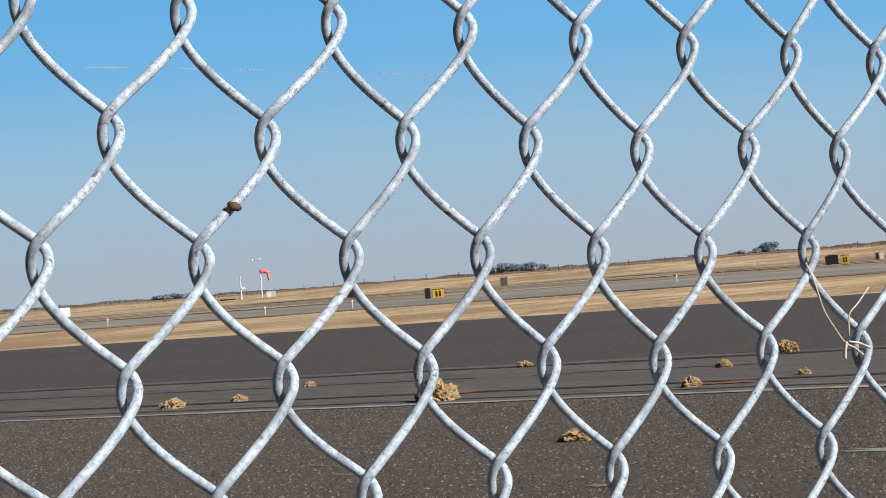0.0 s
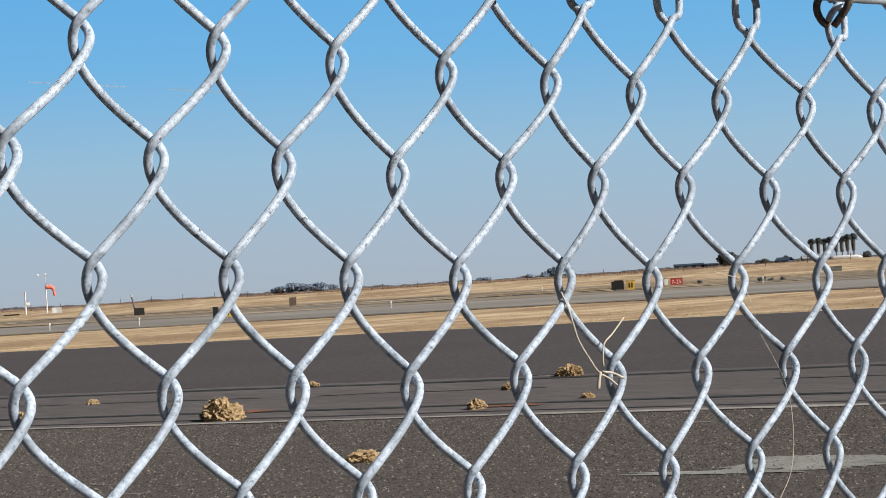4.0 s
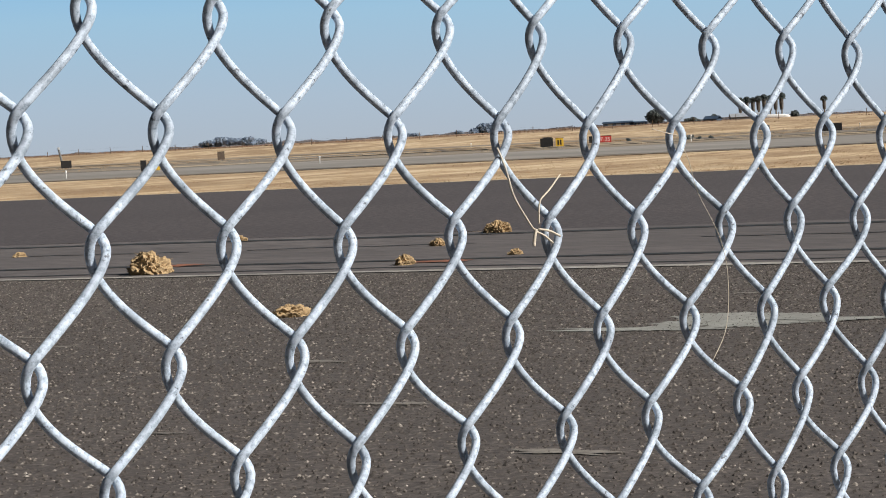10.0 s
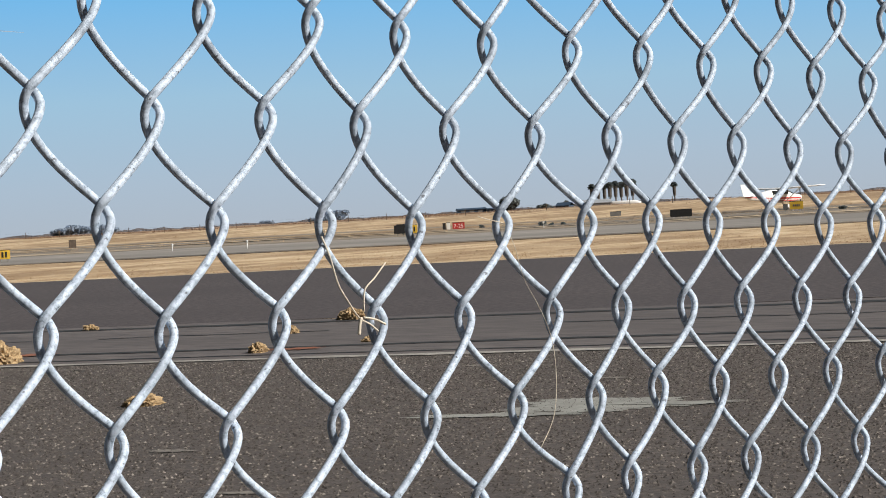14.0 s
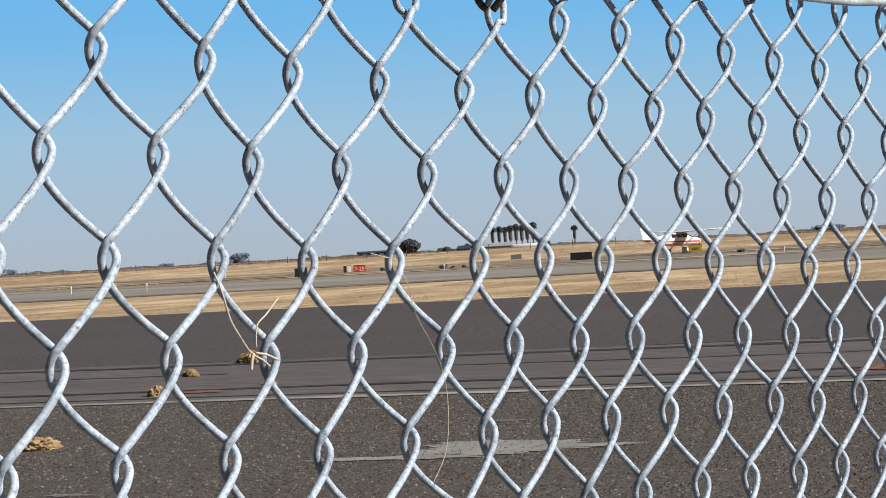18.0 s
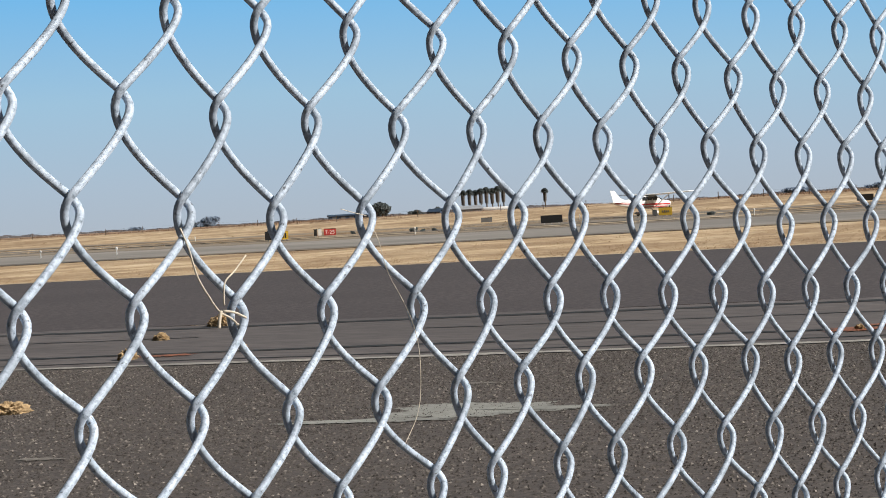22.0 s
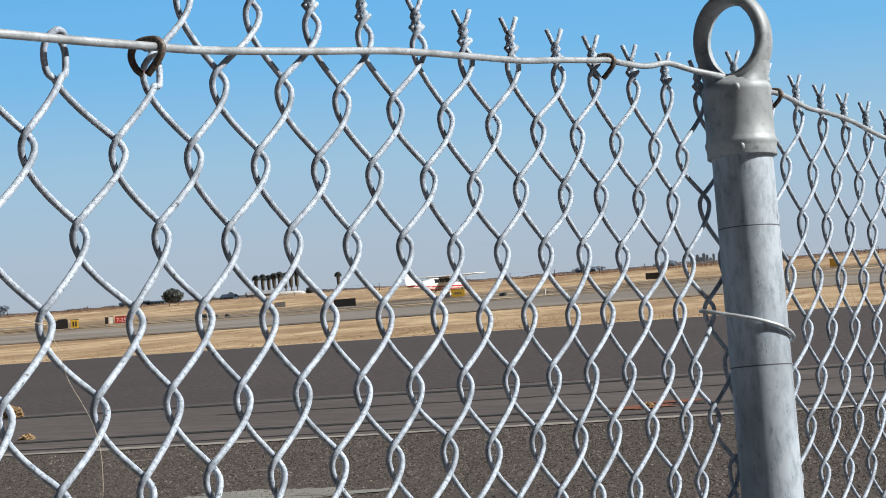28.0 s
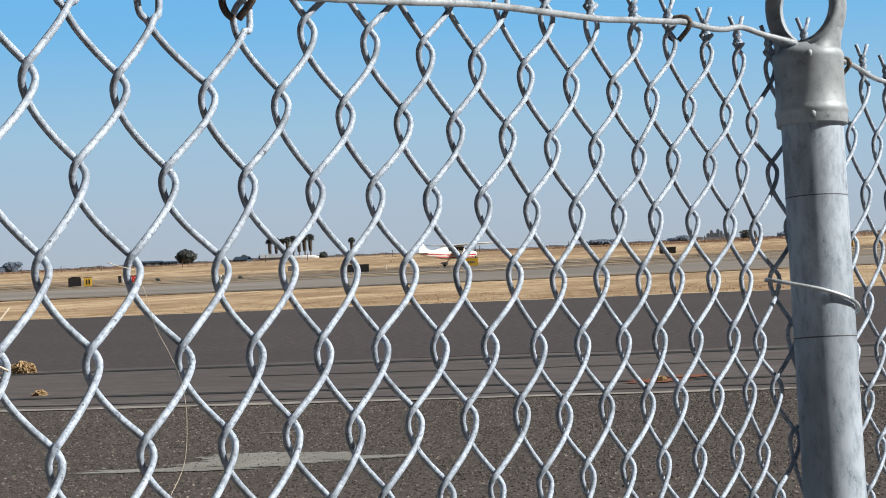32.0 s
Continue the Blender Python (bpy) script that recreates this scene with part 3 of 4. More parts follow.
cap = part("post_cap", lathe([(0.0252, 0.1605), (0.0262, 0.160), (0.0277, 0.1600), (0.0281, 0.1608), (0.0280, 0.1668), (0.0284, 0.1684), (0.0290, 0.1702), (0.0290, 0.1722), (0.0283, 0.1742), (0.0277, 0.1765), (0.0275, 0.186), (0.0275, 0.2095), (0.0282, 0.2122), (0.0282, 0.2155), (0.0271, 0.2185), (0.0246, 0.2205), (0.0200, 0.2245), (0.0120, 0.2268), (0.003, 0.2275)], 40), CAP, fence, "cast zinc loop cap", True)
cap.matrix_local = POST_AT
bm = bmesh.new()
ring = []
for k in range(40):
    a = 2 * math.pi * k / 40
    ring.append((k, 0.0, -0.0005 + 0.0268 * math.cos(a), 0.2560 + 0.0340 * math.sin(a)))
loops = []
for k, x, y, z in ring:
    a = 2 * math.pi * k / 40
    wide = 0.0108 + 0.011 * max(0.0, -math.sin(a)) ** 2
    o = Vector((0, math.cos(a), math.sin(a)))
    loops.append([bm.verts.new(Vector((x, y, z)) + o * dr + Vector((dx, 0, 0))) for dr, dx in ((-0.0044, -wide * 0.8), (-0.0050, 0), (-0.0044, wide * 0.8), (0.002, wide), (0.0052, wide * 0.55), (0.0064, 0), (0.0052, -wide * 0.55), (0.002, -wide))])
for a, b in zip(loops, loops[1:] + loops[:1]):
    for i in range(8):
        bm.faces.new((a[i], a[(i + 1) % 8], b[(i + 1) % 8], b[i]))
part("loop", bm, CAP, cap, "open cast eye for a rail", True)
# the legs of the eye flare out into the top of the cap
for sgn in (-1, 1):
    bm = bmesh.new()
    rows = []
    for k in range(9):
        t = k / 8
        z = 0.2165 + 0.0295 * t
        q = (z - 0.256) / 0.0296
        inner = 0.0224 * math.sqrt(max(0.0, 1 - q * q))
        outer = 0.0246 + 0.0055 * t
        cy, hy, hx = (inner + outer) / 2, (outer - inner) / 2 + 0.0006, 0.0112 + 0.0118 * (1 - t) ** 2.2
        rows.append([bm.verts.new((hx * math.cos(a), sgn * (cy + hy * math.sin(a)), z)) for a in [2 * math.pi * i / 24 for i in range(24)]])
    for a, b in zip(rows, rows[1:]):
        for i in range(24):
            bm.faces.new((a[i], a[(i + 1) % 24], b[(i + 1) % 24], b[i]))
    part("eye_leg", bm, CAP, cap, "", True)
for z in (0.166, 0.2140):
    bm = bmesh.new()
    bmesh.ops.create_icosphere(bm, subdivisions=2, radius=0.0025, matrix=Matrix.Translation((-0.0255, -0.0105, z)) @ Matrix.Diagonal((1, 1, 1.3, 1)))
    part("lug", bm, CAP, cap, "", True)
bm = tube(smooth_line([(PX - 0.036, 0.0015, 0.0385), (PX - 0.042, -0.005, 0.0375), (PX - 0.038, -0.018, 0.0345), (PX - 0.0265, -0.0400, 0.0285), (PX - 0.012, -0.0555, 0.0215), (PX + 0.004, -0.0580, 0.0158), (PX + 0.018, -0.0525, 0.0118), (PX + 0.0270, -0.040, 0.0102), (PX + 0.030, -0.026, 0.0105), (PX + 0.028, -0.004, 0.0135)], 6), 0.0016, 8)
tie = part("tie_wire", bm, ALU, fence, "pale aluminium tie round the post", True)
tie.matrix_local = POST_AT @ Matrix.Translation((-PX, -PY, 0))


# ---- dry stalks and leaf caught in the fence ----
def stalk(name, pts, radius, label):
    ob = new(name, mesh_of(name, tube(smooth_line(pts, 6), radius, 6), STRAW, True))
    ob.matrix_world = FENCE
    return tagged(ob, label, "straw", "straws caught in the fence")


stalk("straw", [(-0.036, -0.004, 0.036), (-0.035, -0.007, 0.0275), (-0.0313, -0.0075, 0.0158), (-0.025, -0.0075, 0.0074), (-0.0190, -0.0075, 0.0010), (-0.0133, -0.008, -0.0017), (-0.0085, -0.0085, -0.0050)], 0.00045, "pale dry grass stalk tangled round a fence knot")
stalk("straw", [(-0.0200, -0.0075, -0.0060), (-0.0195, -0.0078, -0.0022), (-0.0185, -0.0080, 0.0012)], 0.0008, "broken stub of a pale dry stalk")
stalk("straw", [(0.0009, -0.007, 0.0243), (-0.0078, -0.0075, 0.0177), (-0.0148, -0.008, 0.0131), (-0.0162, -0.008, 0.0063), (-0.0160, -0.0078, 0.0035)], 0.00036, "thin pale stalk poking up beside a fence knot")
stalk("straw", [(-0.0165, -0.0075, 0.0012), (-0.011, -0.009, 0.0002), (-0.004, -0.009, -0.0022)], 0.0005, "short greenish stalk through a fence knot")
stalk("straw", [(0.0945, -0.004, 0.0375), (0.0954, -0.007, 0.0300), (0.1006, -0.007, 0.0158), (0.1103, -0.0072, 0.0025), (0.1167, -0.0075, -0.0083), (0.1202, -0.0077, -0.0217), (0.1193, -0.0078, -0.0390), (0.1153, -0.0075, -0.0520), (0.1051, -0.007, -0.0641)], 0.00016, "long hair-thin stalk hanging down the fence")
stalk("straw", [(0.0700, -0.006, 0.0444), (0.0797, -0.006, 0.0427), (0.0860, -0.0055, 0.0420), (0.0903, -0.005, 0.0414)], 0.00018, "short pale stalk across a fence wire")
bm = bmesh.new()
bmesh.ops.create_icosphere(bm, subdivisions=2, radius=1.0)
for v in bm.verts:
    v.co = Vector((v.co.x * 0.0030, v.co.y * 0.0014, v.co.z * 0.0016)) * (1 + 0.35 * noise.noise(v.co * 2.1))
leaf = new("dead_leaf", mesh_of("dead_leaf", bm, LEAF, True))
leaf.matrix_world = FENCE @ pose(-0.331, -0.0062, 0.0605, 0, 20, 0)
tagged(leaf, "small shrivelled brown leaf stuck to a fence wire", "leaf")


# ---- weeds and stains on the paving ----
def weed(seed, width, height, blades):
    """A dry clump: a crumbled mound with fine stalks lying over it."""
    rnd = random.Random(seed)
    bm = bmesh.new()
    bmesh.ops.create_icosphere(bm, subdivisions=5, radius=1.0)

    def surface(d):
        k = 1 + 0.30 * noise.noise((d.x * 1.9 + seed, d.y * 1.9, d.z * 1.9)) + 0.20 * noise.noise((d.x * 5 + seed, d.y * 5, d.z * 5)) + 0.13 * noise.noise((d.x * 13, d.y * 13 + seed, d.z * 13)) + 0.07 * noise.noise((d.x * 30, d.y * 30 + seed, d.z * 30))
        return Vector((d.x * width * 0.40, d.y * width * 0.33, max(-0.03, d.z) * height * 0.88)) * k
    for v in bm.verts:
        v.co = surface(v.co.normalized())
    for k in range(blades):
        a, e = rnd.uniform(0, 2 * math.pi), rnd.uniform(0.05, 1.45)
        d = Vector((math.cos(a) * math.cos(e), math.sin(a) * math.cos(e), math.sin(e)))
        p = surface(d)
        q = p + Vector((d.x + rnd.gauss(0, 0.7), d.y + rnd.gauss(0, 0.7), 0.15 + rnd.gauss(0, 0.3))).normalized() * rnd.uniform(0.06, 0.19) * (height + 0.06)
        q.z = max(0.003, q.z)
        p *= 0.98
        w = Vector((rnd.uniform(-1, 1), rnd.uniform(-1, 1), rnd.uniform(-0.5, 0.5))) * 0.0055
        bm.faces.new([bm.verts.new(p - w), bm.verts.new(p + w), bm.verts.new(q)])
    return bm


WEEDS = [(32.99, 32.9, 0.50, 0.15), (34.75, 33.2, 0.36, 0.11), (39.90, 29.2, 0.82, 0.30), (42.29, 37.4, 0.36, 0.10), (43.55, 20.6, 0.42, 0.12), (46.60, 27.9, 0.34, 0.14),
         (47.50, 32.2, 0.33, 0.12), (49.10, 35.6, 0.58, 0.20), (49.52, 28.9, 0.24, 0.08), (36.60, 36.4, 0.30, 0.08), (65.76, 25.6, 0.22, 0.07)]
for k, (az, d, w, h) in enumerate(WEEDS):
    ob = new("dry_weed", mesh_of("dry_weed", weed(k + 3, w, h, 500 if w > 0.6 else 160), CLUMP))
    ob.matrix_world = Matrix.Translation(aim(az, d, 0.012)) @ pose(0, 0, 0, 0, 0, 40 * k)
    tagged(ob, "large bushy tuft of golden dry weed on the paving" if w > 0.6 else "low mound of golden dry weed on cracked paving", "weed", "dry weeds on the paving")


def blot(name, u, v, lu, lv, z, material, label, seed, rough=0.4):
    """A flat patch with a ragged outline."""
    bm = bmesh.new()
    n = 150
    c = bm.verts.new(uv(u, v, z))
    ring = []
    for k in range(n):
        a = 2 * math.pi * k / n
        r = 1 + rough * noise.noise((math.cos(a) * 1.4 + seed, math.sin(a) * 1.4, 0.5)) + rough * 0.7 * noise.noise((math.cos(a) * 5 + seed, math.sin(a) * 5, 2.5)) + rough * 0.5 * noise.noise((math.cos(a) * 17 + seed, math.sin(a) * 17, 6.5))
        ring.append(bm.verts.new(uv(u + lu * r * math.cos(a), v + lv * r * math.sin(a), z)))
    for k in range(n):
        bm.faces.new((c, ring[k], ring[(k + 1) % n]))
    return tagged(new(name, mesh_of(name, bm, material)), label, "patch", kind="structure")


def uv_of(az, d):
    p = aim(az, d)
    return 0.96 * p.x + 0.28 * p.y, -0.28 * p.x + 0.96 * p.y


for az, d, lu, lv, seed in ((55.89, 17.75, 0.56, 0.74, 1.0), (53.05, 17.4, 0.16, 0.75, 3.0), (57.71, 17.65, 0.16, 0.50, 5.0)):
    blot("cement_patch", *uv_of(az, d), lu, lv, 0.015 + 0.001 * seed, PATCH, "pale smear of cement on the asphalt", seed, 0.5)
for az, d, lu, lv, seed in ((65.81, 25.6, 0.30, 0.35, 1.0), (66.72, 26.3, 0.25, 0.35, 2.0), (47.60, 28.1, 0.22, 0.45, 3.0), (40.70, 30.6, 0.2, 0.4, 4.0)):
    blot("rust_stain", *uv_of(az, d), lu, lv, 0.024, RUSTSOIL, "reddish rust stain on the grey paving", seed, 0.6)
rnd = random.Random(11)
for k in range(40):
    u, v = rnd.uniform(8, 22), rnd.uniform(-6, 24)
    blot("pale_mark", u, v, rnd.uniform(0.02, 0.08), rnd.uniform(0.07, 0.34), 0.0145 + 0.0001 * k, SCUFF, "short pale scuff on the asphalt", k + 20.0, 0.6)


# dry soil and grass that has crept over the old tarmac, and bare sand on the rise
rnd = random.Random(17)
for k in range(46):
    u, v = rnd.uniform(160, 256), rnd.uniform(-40, 330)
    blot("soil_patch", u, v, rnd.uniform(1.2, 5.0), rnd.uniform(4, 22), 0.042 + 0.0012 * k, (GRASS, SAND, EDGE)[(0, 2, 1, 0, 2)[k % 5]], "ragged patch of dry soil over the old tarmac" if k % 5 not in (1, 4) else "dark ragged patch of bare tarmac", k + 60.0, 0.6)


# ---- grass tufts and brush ----
def tufts(name, places, material, label, hmin, hmax, spread, blades, seed):
    rnd = random.Random(seed)
    verts, faces = [], []
    for p in places:
        h0 = rnd.uniform(hmin, hmax)
        for b in range(blades):
            a = rnd.uniform(0, 2 * math.pi)
            o = Vector((math.cos(a), math.sin(a), 0)) * rnd.uniform(0, spread)
            wv = h0 * rnd.uniform(0.10, 0.22)
            s = Vector((-math.sin(a + 1), math.cos(a + 1), 0)) * wv
            tip = o + Vector((math.cos(a), math.sin(a), 0)) * h0 * rnd.uniform(0.1, 0.6) + Vector((0, 0, h0 * rnd.uniform(0.6, 1.1)))
            i = len(verts)
            verts += [p + o - s, p + o + s, p + tip]
            faces.append((i, i + 1, i + 2))
    me = bpy.data.meshes.new(name)
    me.from_pydata(verts, [], faces)
    me.materials.append(material)
    return tagged(new(name, me), label, "grass", kind="stuff")


rnd = random.Random(5)
near = []
for k in range(12000):
    u = 66.8 + abs(rnd.gauss(0, 1.0)) * 5 if k % 3 == 0 else 67 + rnd.random() * 52
    v = rnd.uniform(-25, 130) if u < 90 else rnd.uniform(-35, 170)
    near.append(uv(u, v, 0.0))
tufts("dry_grass", near, GRASS, "short dry tan grass along the pavement edge", 0.02, 0.065, 0.40, 8, 1)
mid = [uv(rnd.choice((rnd.uniform(166, 212), rnd.uniform(253, 330))), rnd.uniform(-60, 420)) for k in range(2600)]
mid = [Vector((p.x, p.y, ground_height(0.96 * p.x + 0.28 * p.y, -0.28 * p.x + 0.96 * p.y))) for p in mid]
tufts("dry_grass", mid, GRASS, "dry tan grass beyond the taxiway", 0.06, 0.20, 0.5, 7, 2)
brush = []
for k in range(20000):
    u = rnd.uniform(335, 470) if k % 4 == 0 else rnd.uniform(440, 475)
    v = rnd.uniform(-80, 640)
    if noise.noise((u * 0.02, v * 0.015, 4.4)) + rnd.uniform(-0.3, 0.3) > -0.05:
        brush.append(uv(u, v, ground_height(u, v)))
tufts("brown_brush", brush, BRUSH, "low brown weeds along the rise at the field's edge", 0.15, 0.5, 1.2, 9, 3)


# ---- airfield signs and markers ----
def sign(az, d, w, h, colour, label, depth=0.25, legs=2, z=0.18, turn=0.0, back=False):
    s = empty("airfield_sign", facing(az, d, 0.0, turn), label, "sign", "airfield signs")
    part("panel", box(w, depth, h, 0, 0, z, 0.02), colour, s)
    part("frame", box(w + 0.06, depth * 0.7, 0.05, 0, 0, z + h, 0.01), BLACK, s)
    for k in range(legs):
        x = (k + 0.5) / legs * w - w / 2
        part("leg", box(0.06, 0.06, z + 0.02, x, 0, 0.0), STEEL, s)
    return s


def face_of(s):
    """The panel of a sign, which carries its marks."""
    return next(c for c in s.children if c.name.startswith("panel"))


def bars(s, w, h, z, material, n, depth):
    for k in range(n):
        x = -w / 2 + (k + 0.5) * w / n
        part("mark", box(w / n * 0.55, 0.012, h, x, -depth / 2 - 0.008, z), material, face_of(s))


def lettering(s, text, size, z, material, depth, x=0.0):
    cu = bpy.data.curves.new("lettering", "FONT")
    cu.body, cu.size, cu.align_x, cu.extrude = text, size, "CENTER", 0.004
    tmp = bpy.data.objects.new("lettering", cu)
    scene.collection.objects.link(tmp)
    me = bpy.data.meshes.new_from_object(tmp.evaluated_get(bpy.context.evaluated_depsgraph_get()))
    bpy.data.objects.remove(tmp)
    me.materials.clear()
    me.materials.append(material)
    ob = new("lettering", me)
    ob.parent = face_of(s)
    ob.matrix_local = Matrix.Translation((x, -depth / 2 - 0.008, z)) @ pose(0, 0, 0, 90, 0, 0)
    return ob


s = sign(40.18, 158, 0.82, 0.62, YELLOW, "yellow airfield sign with black marks", 0.3)
bars(s, 0.5, 0.40, 0.30, BLACK, 2, 0.3)
sign(39.90, 158, 0.40, 0.72, BLACK, "black end of an airfield sign housing", 0.5)
s = sign(50.83, 180, 0.66, 0.66, YELLOW, "yellow airfield sign with black marks", 0.3)
bars(s, 0.42, 0.40, 0.32, BLACK, 2, 0.3)
sign(50.49, 181, 1.05, 0.66, BLACK, "black back of an airfield sign", 0.35)
s = sign(52.03, 200, 1.10, 0.56, RED, "red runway sign with white figures", 0.3)
lettering(s, "7-25", 0.50, 0.28, WHITE, 0.3)
s = sign(51.76, 200, 0.34, 0.60, WHITE, "white end panel beside a red sign", 0.3, 1)
sign(51.65, 200, 0.28, 0.56, BLACK, "black end box beside a red sign", 0.4, 1)
sign(56.17, 262, 1.30, 0.52, SIGNGREY, "grey back of a runway sign", 0.3)
sign(57.88, 196, 1.95, 0.62, BLACK, "long black back of a taxiway sign", 0.3, 3)
s = sign(60.87, 210, 1.30, 0.72, YELLOW, "bright yellow airfield sign beside the taxiway", 0.3)
bars(s, 0.7, 0.20, 0.44, SIGNGREY, 4, 0.3)
sign(60.59, 211, 0.45, 0.5, SIGNGREY, "grey box beside a yellow sign", 0.3, 1)
sign(66.03, 268, 2.0, 0.72, BLACK, "long black back of a runway sign", 0.3, 3)
sign(70.71, 250, 1.0, 0.8, YELLOW, "yellow airfield sign beyond the fence post", 0.3)
sign(37.92, 245, 1.15, 0.75, BLACK, "black back of an airfield sign", 0.4)
sign(41.93, 248, 0.80, 0.85, WOOD, "brown box beside the taxiway", 0.5, 1)
sign(50.51, 218, 0.9, 0.6, BLACK, "small black sign back", 0.3)


def marker(az, d, h, colour):
    s = empty("edge_marker", Matrix.Translation(aim(az, d, 0.0)), "thin white taxiway edge marker stake", "marker", "edge markers")
    part("stake", lathe([(0.035, 0), (0.035, h * 0.75)], 10), colour, s)
    part("head", lathe([(0.06, h * 0.75), (0.075, h * 0.8), (0.075, h), (0.04, h * 1.05)], 10), WHITE, s)


for az, d in ((46.45, 150), (37.90, 150), (44.50, 160), (54.27, 178), (31.50, 160), (35.60, 152), (63.17, 170), (48.50, 240), (58.62, 235)):
    marker(az, d, 0.55, WHITE)


def bush(name, m, w, h, n, leaf_size, material, label, category, seed, trunk=0.0, group=""):
    """A shrub or tree: limbs and many small leaf clumps with gaps."""
    rnd = random.Random(seed)
    root = empty(name, m, label, category, group)
    if trunk:
        bm = tube([(0, 0, 0), (0.02 * h, 0, trunk * 0.6), (0, 0.01 * h, h * 0.62)], [0.035 * h, 0.026 * h, 0.010 * h], 8)
        for k in range(7):
            a = rnd.uniform(0, 2 * math.pi)
            z0 = trunk + (h * 0.5 - trunk) * rnd.random()
            tube([(0, 0, z0), (math.cos(a) * w * 0.18, math.sin(a) * w * 0.18, z0 + h * 0.14), (math.cos(a) * w * 0.36, math.sin(a) * w * 0.36, z0 + h * 0.24)], [0.013 * h, 0.009 * h, 0.004 * h], 6, bm)
        part("trunk", bm, BARK, root)
    verts, faces = [], []
    lobes = [(Vector((rnd.uniform(-.28, .28) * w, rnd.uniform(-.28, .28) * w, trunk + (h - trunk) * rnd.uniform(0.18, 0.72))), rnd.uniform(0.16, 0.30)) for k in range(11)]
    for k in range(n):
        c, r = rnd.choice(lobes)
        d = Vector((rnd.gauss(0, 1), rnd.gauss(0, 1), rnd.gauss(0, 1))).normalized() * rnd.random() ** 0.4
        p = c + Vector((d.x * w * r, d.y * w * r, d.z * (h - trunk) * r * 1.05))
        p.z = max(p.z, 0.02)
        q = Vector((rnd.gauss(0, 1), rnd.gauss(0, 1), rnd.gauss(0, 1))).normalized()
        o = q.orthogonal().normalized() * leaf_size * rnd.uniform(0.6, 1.3)
        o2 = q.cross(o) * rnd.uniform(0.5, 0.9)
        i = len(verts)
        verts += [p - o, p + o2, p + o, p - o2]
        faces.append((i, i + 1, i + 2, i + 3))
    me = bpy.data.meshes.new("crown")
    me.from_pydata(verts, [], faces)
    me.materials.append(material)
    cr = new("crown", me)
    cr.parent = root
    return root


for k, (az, d, w, h) in enumerate(((54.22, 200, 0.85, 0.5), (54.47, 199, 0.5, 0.3), (54.78, 201, 0.6, 0.3), (52.65, 215, 0.6, 0.4), (62.06, 200, 0.9, 0.35))):
    bush("dark_bush", Matrix.Translation(aim(az, d, 0)), w, h, 260, 0.07, FOLIAGE, "low dark green weed on the taxiway verge", "bush", 40 + k, 0, "dark weeds")


# ---- windsock, masts ----
s = empty("windsock", Matrix.Translation(aim(35.56, 380, 0)), "red windsock hanging from a white mast", "windsock")
part("mast", tube([(0, 0, 0), (0, 0, 5.4)], [0.14, 0.09], 12), WHITE, s)
part("light_arm", tube([(-0.9, 0.9, 7.2), (0.35, -0.35, 7.2)], 0.05, 6), STEEL, s)
part("light_post", tube([(0, 0, 5.4), (0, 0, 7.2)], 0.04, 8), STEEL, s)
for x in (-0.9, 0.0):
    part("lamp_hood", lathe([(0.16, 0), (0.20, 0.05), (0.06, 0.28)], 12, None, Matrix.Translation((x, -x, 7.2))), WHITE, s)
part("hoop", tube([(0.1 + 0.02 * math.cos(q), 0.42 * math.cos(q), 5.3 + 0.42 * math.sin(q)) for q in [2 * math.pi * i / 20 for i in range(20)]], 0.03, 6, None, True), STEEL, s)
bm = bmesh.new()
rings = []
fw_ = Vector((math.cos(radians(-36)), math.sin(radians(-36)), 0))
for k in range(9):
    t = k / 8
    ang = 0.12 + 1.30 * min(1.0, max(0.0, (t - 0.35) / 0.25))
    if k == 0:
        c = Vector((0.1, 0, 5.25))
    else:
        c = c + (fw_ * math.cos(ang) + Vector((0, 0, -math.sin(ang)))) * 0.33
    r = 0.42 - 0.16 * t
    side = fw_.cross(Vector((0, 0, 1)))
    upv = side.cross(fw_ * math.cos(ang) + Vector((0, 0, -math.sin(ang))))
    rings.append([bm.verts.new(c + r * (math.cos(q) * side + math.sin(q) * upv * (1 if k < 5 else 0.75))) for q in [2 * math.pi * i / 16 for i in range(16)]])
for a, b in zip(rings, rings[1:]):
    for i in range(16):
        bm.faces.new((a[i], a[(i + 1) % 16], b[(i + 1) % 16], b[i]))
part("sock", bm, ORANGE, s, "faded red cloth sock", True)
part("base_slab", box(1.4, 1.4, 0.2, 0, 0, 0, 0.03), RUNWAY, s)
s = empty("equipment_cabinet", facing(35.80, 378), "pale equipment cabinet beside the windsock", "cabinet")
part("body", box(1.7, 1.2, 1.5, 0, 0, 0.1, 0.03), STEEL, s)
part("door", box(0.7, 0.03, 1.25, -0.35, -0.615, 0.2, 0.01), WHITE, s)
part("plinth", box(1.9, 1.4, 0.12), RUNWAY, s)
s = empty("weather_mast", facing(35.02, 380), "white instrument mast beside the windsock", "mast")
part("pole", tube([(0, 0, 0), (0, 0, 4.6)], [0.16, 0.12], 12), WHITE, s)
part("box", box(0.7, 0.4, 0.5, 0.4, 0, 2.2, 0.03), WHITE, s)
part("arm", tube([(-0.5, 0, 4.4), (0.15, 0, 4.6)], 0.06, 6), STEEL, s)
s = empty("low_shed", facing(34.65, 385), "low dark equipment shed in dry grass", "shed")
part("body", box(2.6, 1.2, 0.7), WOOD, s)
part("roof", box(2.8, 1.4, 0.12, 0, 0, 0.7), BLACK, s)
s = empty("leaning_pole", facing(37.77, 300, 0), "dark leaning pole with a pale cap", "pole")
